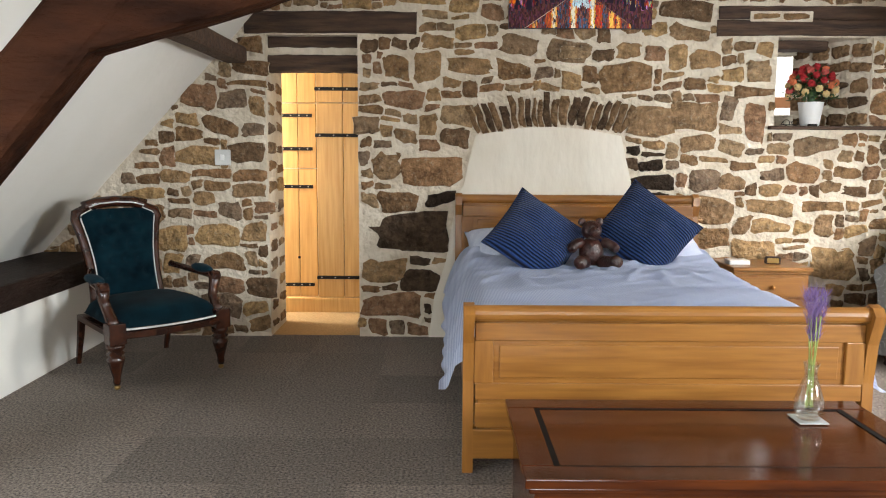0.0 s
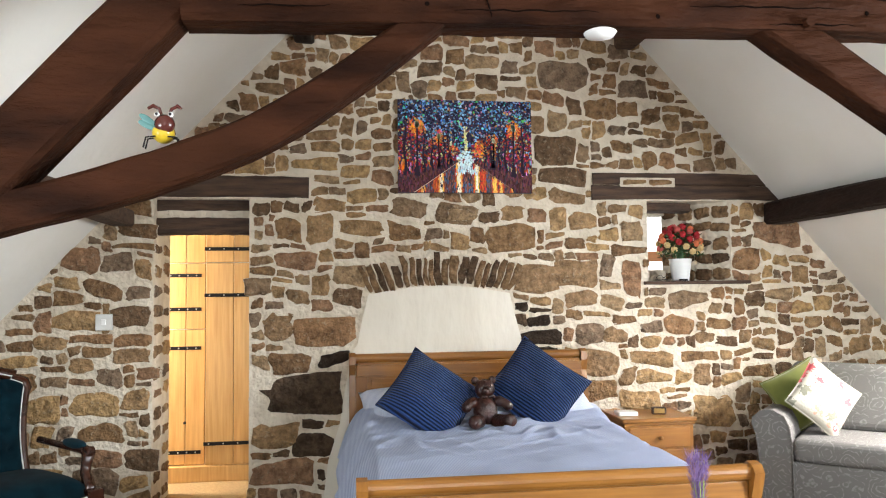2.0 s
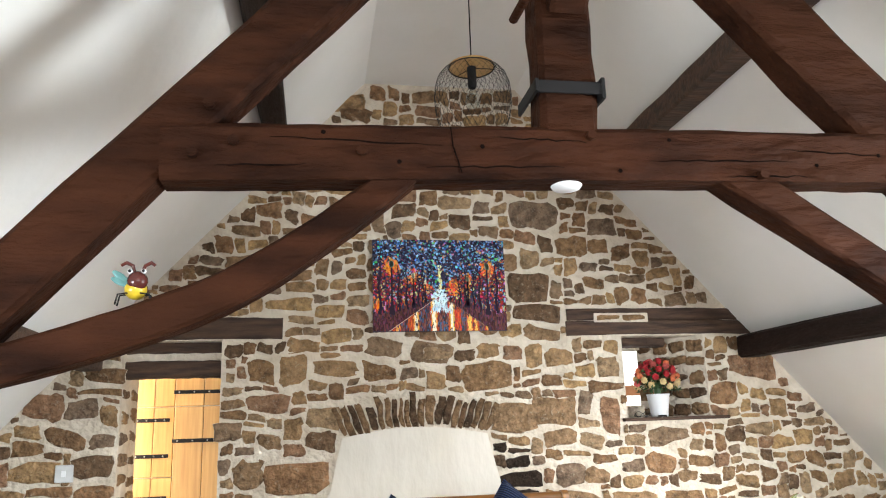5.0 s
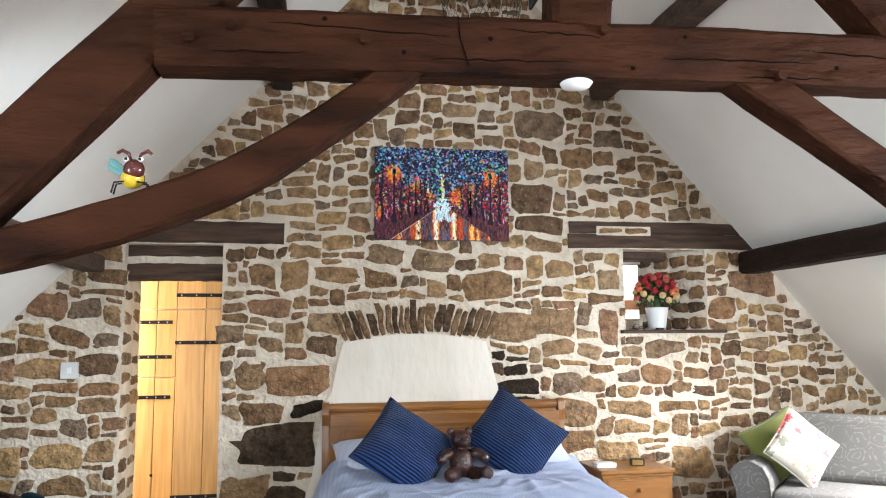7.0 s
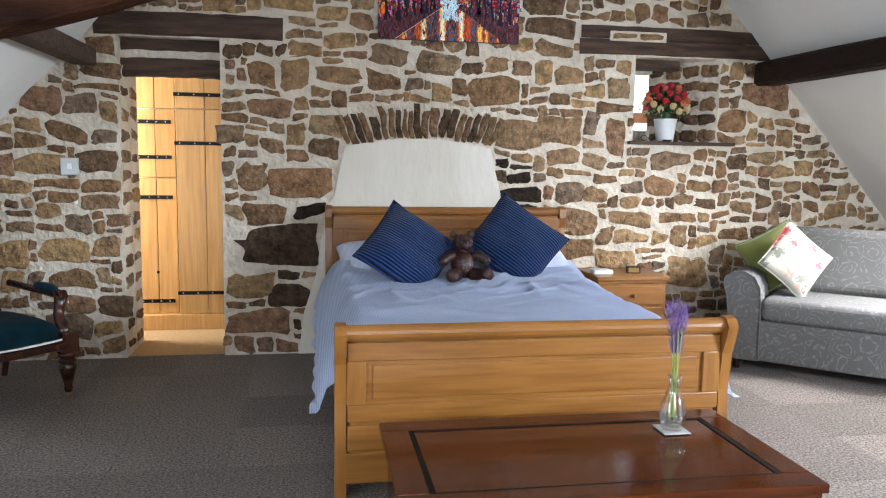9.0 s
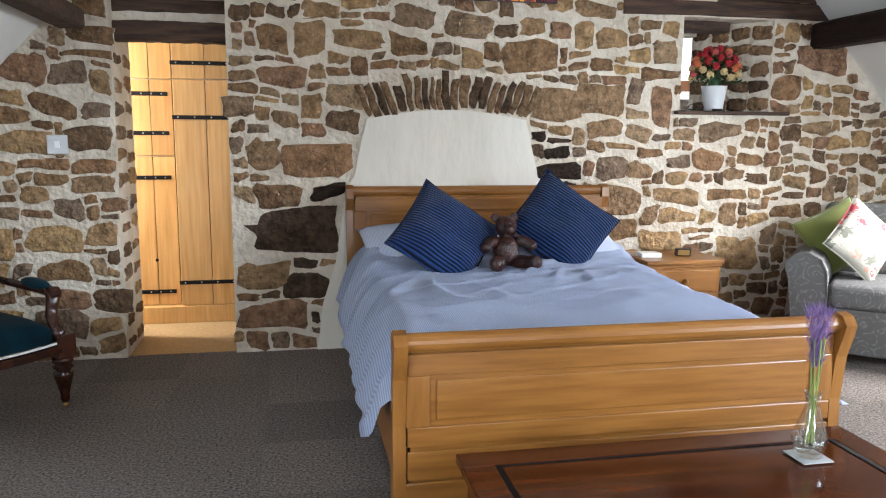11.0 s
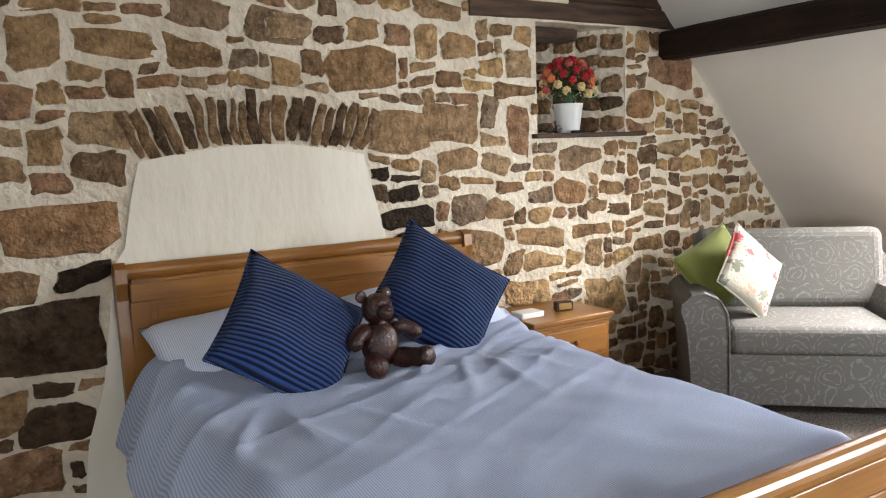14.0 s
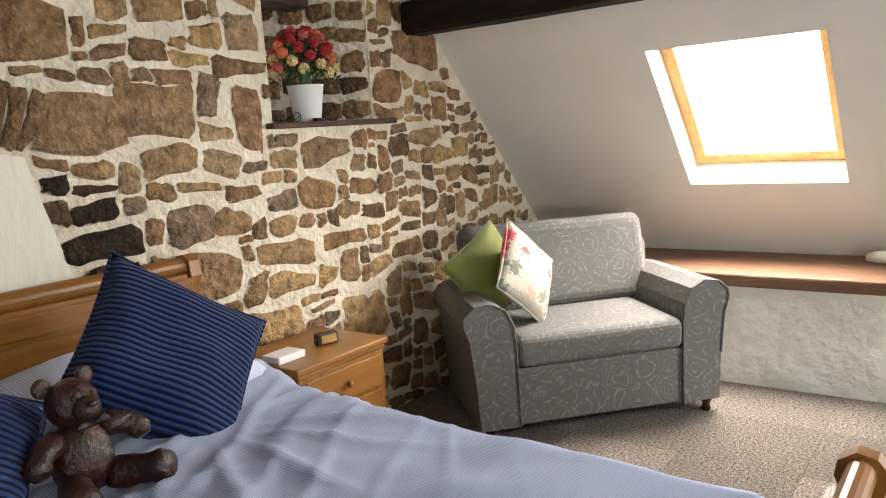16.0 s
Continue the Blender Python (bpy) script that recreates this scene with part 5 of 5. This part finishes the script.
    m.node_tree.nodes["Principled BSDF"].inputs["Specular IOR Level"].default_value = 0.15
    me.materials.append(m)
    ob = new("paint_layer", me)
    ob.parent = pt
    ob["label"] = "thick bright dabs of oil paint"
    ob["kind"] = "stuff"


strokes()

# ---- carpet tiles ----
TS = 0.5
tile_me = {}


def tile_mesh(w, d):
    key = (round(w, 3), round(d, 3))
    if key not in tile_me:
        b = box((0, 0, -0.012), (w - 0.001, d - 0.001, 0.0), 0.0015, seg=1)
        me = bpy.data.meshes.new("carpet_tile")
        b.to_mesh(me)
        b.free()
        me.materials.append(M_CARPET)
        tile_me[key] = me
    return tile_me[key]


x = XL
while x < XR - 0.01:
    w = min(TS, XR - x)
    y = Y1 + 0.04
    while y > YB + 0.01:
        dpt = min(TS, y - YB)
        ob = new("carpet_tile", tile_mesh(w, dpt))
        ob.parent = floor
        ob.location = (x, y - dpt, 0)
        y -= dpt
    x += w

# ---- stones of the gable ----
rnd = random.Random(21)
CELL = 0.01
GX0, GZ0 = -2.95, 0.0
NXC, NZC = int((4.9 - GX0) / CELL), int(4.1 / CELL)
occ = np.zeros((NXC, NZC), bool)
gx = GX0 + (np.arange(NXC) + 0.5) * CELL
gz = GZ0 + (np.arange(NZC) + 0.5) * CELL
X, Z = np.meshgrid(gx, gz, indexing="ij")
occ |= Z > np.minimum(np.minimum(1.0 + 1.073 * (X + 2.493), 3.28 - 1.10 * (X - 2.332)), CEIL) - 0.015
occ |= (X > DX0 - 0.015) & (X < DX1 + 0.015) & (Z < DTOP)
occ |= (X > -1.39) & (X < -0.18) & (Z > 2.125) & (Z < 2.30)
occ |= (X > 1.87) & (X < 3.33) & (Z > 2.12) & (Z < 2.35)
occ |= (X > NX0 - 0.015) & (X < NX1 + 0.015) & (Z > NZ0 - 0.03) & (Z < NZ1)
occ |= (X > 2.26) & (X < 3.11) & (Z > 1.49) & (Z < 1.53)
AC = 0.745      # arch centre
arch_in = 1.50 - 0.045 * ((X - AC) / 0.52) ** 2
occ |= (np.abs(X - AC) < 0.54 + 0.42 * (Z - 1.45)) & (Z > arch_in - 0.06) & (Z < arch_in + 0.245)
side_l = np.interp(Z, [q[0] for q in INFILL_L], [q[1] for q in INFILL_L])
side_r = np.interp(Z, [q[0] for q in INFILL_R], [q[1] for q in INFILL_R])
occ |= (X > side_l + 0.01) & (X < side_r - 0.01) & (Z < 1.5)


def wander(x, z):
    """The joints wander: one field bends every outline alike."""
    a = noise.noise(Vector((x * 4.6, 3.1, z * 6.0))) * 0.034 + noise.noise(Vector((x * 21, 8.2, z * 21))) * 0.008
    b = noise.noise(Vector((x * 3.6, 17.7, z * 5.0))) * 0.036 + noise.noise(Vector((x * 21, 25.2, z * 21))) * 0.008
    return a, b


def stone_mesh(w, h, seed, bulge=0.014, at=None):
    """One rough stone, w by h, with broken corners, uneven sides and a shouldered face towards -y."""
    r = random.Random(seed)
    me = bpy.data.meshes.new("stone")
    q = min(0.16 * min(w, h), 0.03)
    cor = [Vector((sx * w / 2 - sx * r.uniform(0, 1) * q * 0.5, sz * h / 2 - sz * r.uniform(0, 1) ** 2 * q * 2.2)) for sx, sz in ((-1, -1), (1, -1), (1, 1), (-1, 1))]
    pts = []
    for i in range(4):
        a, b = cor[i], cor[(i + 1) % 4]
        nrm = Vector(((b - a).y, -(b - a).x)).normalized()
        c0 = r.uniform(0.06, 0.26)
        for t in (c0, 0.36, 0.64, 1 - r.uniform(0.06, 0.26)):
            p = a.lerp(b, t) + nrm * r.uniform(-0.06, 0.03) * min(w, h)
            if at:
                dx, dz = wander(at[0] + p.x, at[1] + p.y)
                p = p + Vector((dx, dz))
            pts.append(p)
    k = len(pts)
    mid = sum(pts, Vector((0, 0))) / k
    tilt, tip = r.uniform(-0.05, 0.05), r.uniform(-0.06, 0.06)
    e = min(0.010, 0.12 * min(w, h))
    rings = []
    for s, y in ((0, 0.006), (e * 0.5, -bulge * 0.55), (e * 2.2, -bulge)):
        ring = []
        for p in pts:
            v = p - mid
            v = mid + v * max(0.3, 1 - s / max(v.length, 0.01))
            dy = 0 if s == 0 else tilt * v.x + tip * v.y + r.uniform(-0.004, 0.004)
            ring.append((v.x, min(y + dy, 0.004), v.y))
        rings.append(ring)
    vs = [v for ring in rings for v in ring]
    fs = []
    for n_ in range(len(rings) - 1):
        for i in range(k):
            fs.append((n_ * k + i, n_ * k + (i + 1) % k, (n_ + 1) * k + (i + 1) % k, (n_ + 1) * k + i))
    c = len(vs)
    vs.append((mid.x, -bulge * r.uniform(0.8, 1.5), mid.y))
    for i in range(k):
        fs.append(((len(rings) - 1) * k + i, (len(rings) - 1) * k + (i + 1) % k, c))
    me.from_pydata(vs, [], fs)
    rim = me.attributes.new("rim", "FLOAT", "POINT")
    for i in range(len(vs)):
        rim.data[i].value = (1.0, 0.5, 0.06)[i // k] if i < c else 0.0
    for p in me.polygons:
        p.use_smooth = True
    return me


stones = []
# the largest stones that stand out: centre x, centre z, width, height
BY_DOOR = ((-1.72, 1.71, 0.27, 0.2), (-1.74, 1.31, 0.29, 0.1), (-1.62, 0.73, 0.3, 0.19), (-1.38, 1.05, 0.23, 0.1), (-1.26, 0.93, 0.16, 0.11), (-1.29, 0.36, 0.2, 0.22), (-1.34, 1.93, 0.25, 0.13), (-1.37, 1.8, 0.29, 0.1), (-1.64, 1.18, 0.28, 0.09), (-1.89, 1.15, 0.19, 0.1), (-1.7, 0.97, 0.14, 0.12), (-1.34, 0.76, 0.15, 0.13), (-0.26, 0.77, 0.61, 0.35), (-0.17, 0.41, 0.3, 0.2), (-0.36, 0.24, 0.46, 0.18), (-0.07, 1.2, 0.43, 0.22), (-0.32, 0.99, 0.29, 0.17), (-0.02, 0.98, 0.2, 0.16), (-0.34, 1.92, 0.19, 0.22), (-0.28, 1.69, 0.31, 0.13), (0.1, 1.57, 0.26, 0.19), (-0.38, 0.49, 0.27, 0.19), (-0.55, 1.5, 0.16, 0.13), (-0.39, 1.22, 0.22, 0.19))
BY_NICHE = ((0.18, 1.92, 0.3, 0.13), (0.48, 1.9, 0.28, 0.18), (-0.04, 2.08, 0.22, 0.12), (0.86, 2.02, 0.31, 0.2), (1.28, 1.84, 0.35, 0.21), (1.45, 1.56, 0.38, 0.23), (1.75, 1.58, 0.34, 0.19), (1.8, 1.39, 0.27, 0.13), (2, 1.65, 0.12, 0.19), (1.47, 1.12, 0.33, 0.13), (1.91, 0.95, 0.31, 0.23), (2.31, 0.96, 0.37, 0.12), (2.3, 1.18, 0.15, 0.12), (2.55, 1.2, 0.22, 0.14), (2.85, 1.2, 0.22, 0.1), (2.2, 1.91, 0.19, 0.17), (2.15, 1.75, 0.3, 0.13), (3.34, 1.88, 0.42, 0.22), (3.09, 1.68, 0.22, 0.14), (3.14, 0.84, 0.25, 0.15), (2.78, 0.58, 0.33, 0.3), (2.34, 0.82, 0.28, 0.13), (2.7, 0.96, 0.31, 0.11), (3.33, 1.42, 0.2, 0.13))
ALOFT = ((1.6, 2.51, 0.34, 0.24), (1.68, 3.05, 0.37, 0.22), (1.96, 2.82, 0.24, 0.16), (-0.15, 2.38, 0.33, 0.15), (0.91, 2.03, 0.25, 0.14), (1.65, 2.3, 0.38, 0.11), (2.22, 2.97, 0.24, 0.16), (1.07, 3.14, 0.22, 0.14), (0.25, 3.94, 0.34, 0.19), (-0.46, 2.69, 0.27, 0.15), (0.33, 3.82, 0.25, 0.12))
rects = []


def claim(i0, i1, j0, j1):
    if i0 < 0 or j0 < 0 or i1 > NXC or j1 > NZC or occ[i0:i1, j0:j1].any():
        return False
    occ[i0:i1, j0:j1] = True
    rects.append([i0, i1, j0, j1])
    return True


for cx, cz, w, h in BY_DOOR + BY_NICHE + ALOFT:
    i0, i1, j0, j1 = [int(round(q / CELL)) for q in (cx - w / 2 - GX0, cx + w / 2 - GX0, cz - h / 2, cz + h / 2)]
    occ[i0:i1, max(j0, 0):j1] = True
    rects.append([i0, i1, max(j0, 0), j1])
# the rest thrown in by size, then grown until they meet
for lo, hi, tries in (((22, 13), (31, 19), 900), ((15, 10), (24, 15), 2200), ((10, 7), (18, 12), 5200), ((7, 5), (12, 9), 9000), ((5, 5), (8, 7), 9000)):
    for _ in range(tries):
        i0, j0 = rnd.randrange(NXC), rnd.randrange(NZC)
        if occ[i0, j0]:
            continue
        fine = gx[i0] > 2.5 or gz[j0] > 2.35
        if fine and lo[0] > 20:
            continue
        w, h = rnd.randint(lo[0], hi[0]), rnd.randint(lo[1], hi[1])
        if fine:
            w, h = max(6, int(w * 0.7)), max(6, int(h * 0.98))
        if rnd.random() < 0.05:
            w, h = h, w
        claim(i0, i0 + w, j0, j0 + h)
for step in range(20):
    if step in (8, 14):
        for _ in range(16000):
            i0, j0 = rnd.randrange(NXC), rnd.randrange(NZC)
            claim(i0, i0 + rnd.randint(4, 9 if step == 8 else 6), j0, j0 + rnd.randint(3, 5 if step == 8 else 4))
    for r in rects:
        i0, i1, j0, j1 = r
        tall = j1 - j0 > 1.3 * (i1 - i0)
        wide = i1 - i0 > (1.75 if step < 12 else 2.6) * (j1 - j0)
        if not wide and i0 > 0 and not occ[i0 - 1, j0:j1].any():
            occ[i0 - 1, j0:j1] = True
            r[0] -= 1
        if not wide and i1 < NXC and not occ[i1, j0:j1].any():
            occ[i1, j0:j1] = True
            r[1] += 1
        i0, i1 = r[0], r[1]
        if not tall and step % 8 < 6 and j0 > 0 and not occ[i0:i1, j0 - 1].any():
            occ[i0:i1, j0 - 1] = True
            r[2] -= 1
        if not tall and step % 8 < 6 and j1 < NZC and not occ[i0:i1, j1].any():
            occ[i0:i1, j1] = True
            r[3] += 1
for i0, i1, j0, j1 in rects:
    stones.append((GX0 + (i0 + i1) / 2 * CELL, (j0 + j1) / 2 * CELL, (i1 - i0) * CELL, (j1 - j0) * CELL))

joined_v, joined_f, joined_r = [], [], []
order = sorted(stones, key=lambda s: (s[0] - 0.8) ** 2 * 0.35 + (s[1] - 1.2) ** 2)
for k, (cx, cz, w, h) in enumerate(order):
    gap = rnd.uniform(-0.018, 0.002)
    w2, h2 = max(w - gap, 0.025), max(h - gap, 0.022)
    me = stone_mesh(w2, h2, k, rnd.uniform(0.007, 0.018), (cx, cz))
    if k < 290:
        soot = (-0.36 < cx < 0.16 and cz < 1.05 and (w > 0.4 or rnd.random() < 0.35 + 1.6 * (cx + 0.36))) or (1.25 < cx < 1.55 and 0.9 < cz < 1.35)
        red = abs(cx - 3.14) < 0.02 and abs(cz - 0.84) < 0.02
        me.materials.append(M_SOOT if soot else M_REDSTONE if red else M_STONE)
        ob = new("stone", me)
        ob.parent = wall
        ob.location = (cx, Y1 + 0.002, cz)
    else:
        base = len(joined_v)
        joined_r += [q.value for q in me.attributes["rim"].data]
        joined_v += [(v.co.x + cx, v.co.y + Y1 + 0.002, v.co.z + cz) for v in me.vertices]
        joined_f += [tuple(base + q for q in p.vertices) for p in me.polygons]
        bpy.data.meshes.remove(me)
me = bpy.data.meshes.new("stones")
me.from_pydata(joined_v, [], joined_f)
rim = me.attributes.new("rim", "FLOAT", "POINT")
for i, q in enumerate(joined_r):
    rim.data[i].value = q
for p in me.polygons:
    p.use_smooth = True
me.materials.append(M_STONE_I)
ob = new("stones", me)
ob.parent = wall
ob["kind"] = "stuff"

# arch stones, set on edge in a fan
NV = 21
for k in range(NV):
    u = -1 + 2 * (k + 0.5) / NV
    a = 0.5 * u + rnd.uniform(-0.04, 0.04)
    ln = rnd.uniform(0.2, 0.25)
    w = 1.14 / NV * rnd.uniform(0.85, 1.15)
    px, pz = AC + 0.51 * u, 1.497 - 0.045 * u * u + rnd.uniform(-0.008, 0.008)
    me = stone_mesh(w, ln, 900 + k, 0.013, (px, pz + 0.1))
    me.materials.append(M_ARCH_CHEEK_SHADE)
    ob = new("arch_stone", me)
    ob.parent = wall
    ob.matrix_local = pose(px + ln / 2 * math.sin(a), Y1 + 0.001, pz + ln / 2 * math.cos(a), 0, math.degrees(a), 0)

# stones let into the window lintel
tagged(part("lintel_patch", box((2.1, Y1 - 0.024, 2.232), (2.53, Y1 + 0.02, 2.302), 0.006), M_MORTAR), "mortar patch with small stones in the window lintel", "wall", kind="structure")
for k in range(2):
    me = stone_mesh(0.19, 0.06, 4000 + k, 0.008)
    me.materials.append(M_STONE)
    ob = new("stone", me)
    ob.parent = wall
    ob.location = (2.21 + 0.2 * k, Y1 - 0.026, 2.267)

# stones on the door jamb and the niche's splayed cheek
for k in range(26):
    z = 0.05 + (k // 2) * 0.142 + rnd.uniform(-0.01, 0.01)
    me = stone_mesh(rnd.uniform(0.16, 0.24), rnd.uniform(0.09, 0.125), 2000 + k, 0.014)
    me.materials.append(M_STONE)
    ob = new("stone", me)
    ob.parent = wall
    ob.matrix_local = pose(DX0 - 0.001, Y1 + 0.13 + 0.25 * (k % 2), z + 0.03, 0, 0, 90)
cheek = math.degrees(math.atan2(0.46, 0.34))
for k in range(20):
    c_, r_ = k % 4, k // 4
    f = (c_ + 0.5) / 4
    me = stone_mesh(rnd.uniform(0.14, 0.165), rnd.uniform(0.11, 0.125), 3000 + k, 0.014)
    # darker mix than the wall: the niche's shade is put into the colour
    me.materials.append(M_ARCH_CHEEK_SHADE)
    ob = new("stone", me)
    ob.parent = wall
    ob.matrix_local = pose(NX1 - 0.34 * f - 0.002, Y1 + 0.01 + 0.46 * f, NZ0 + 0.06 + r_ * 0.12, 0, 0, -cheek)
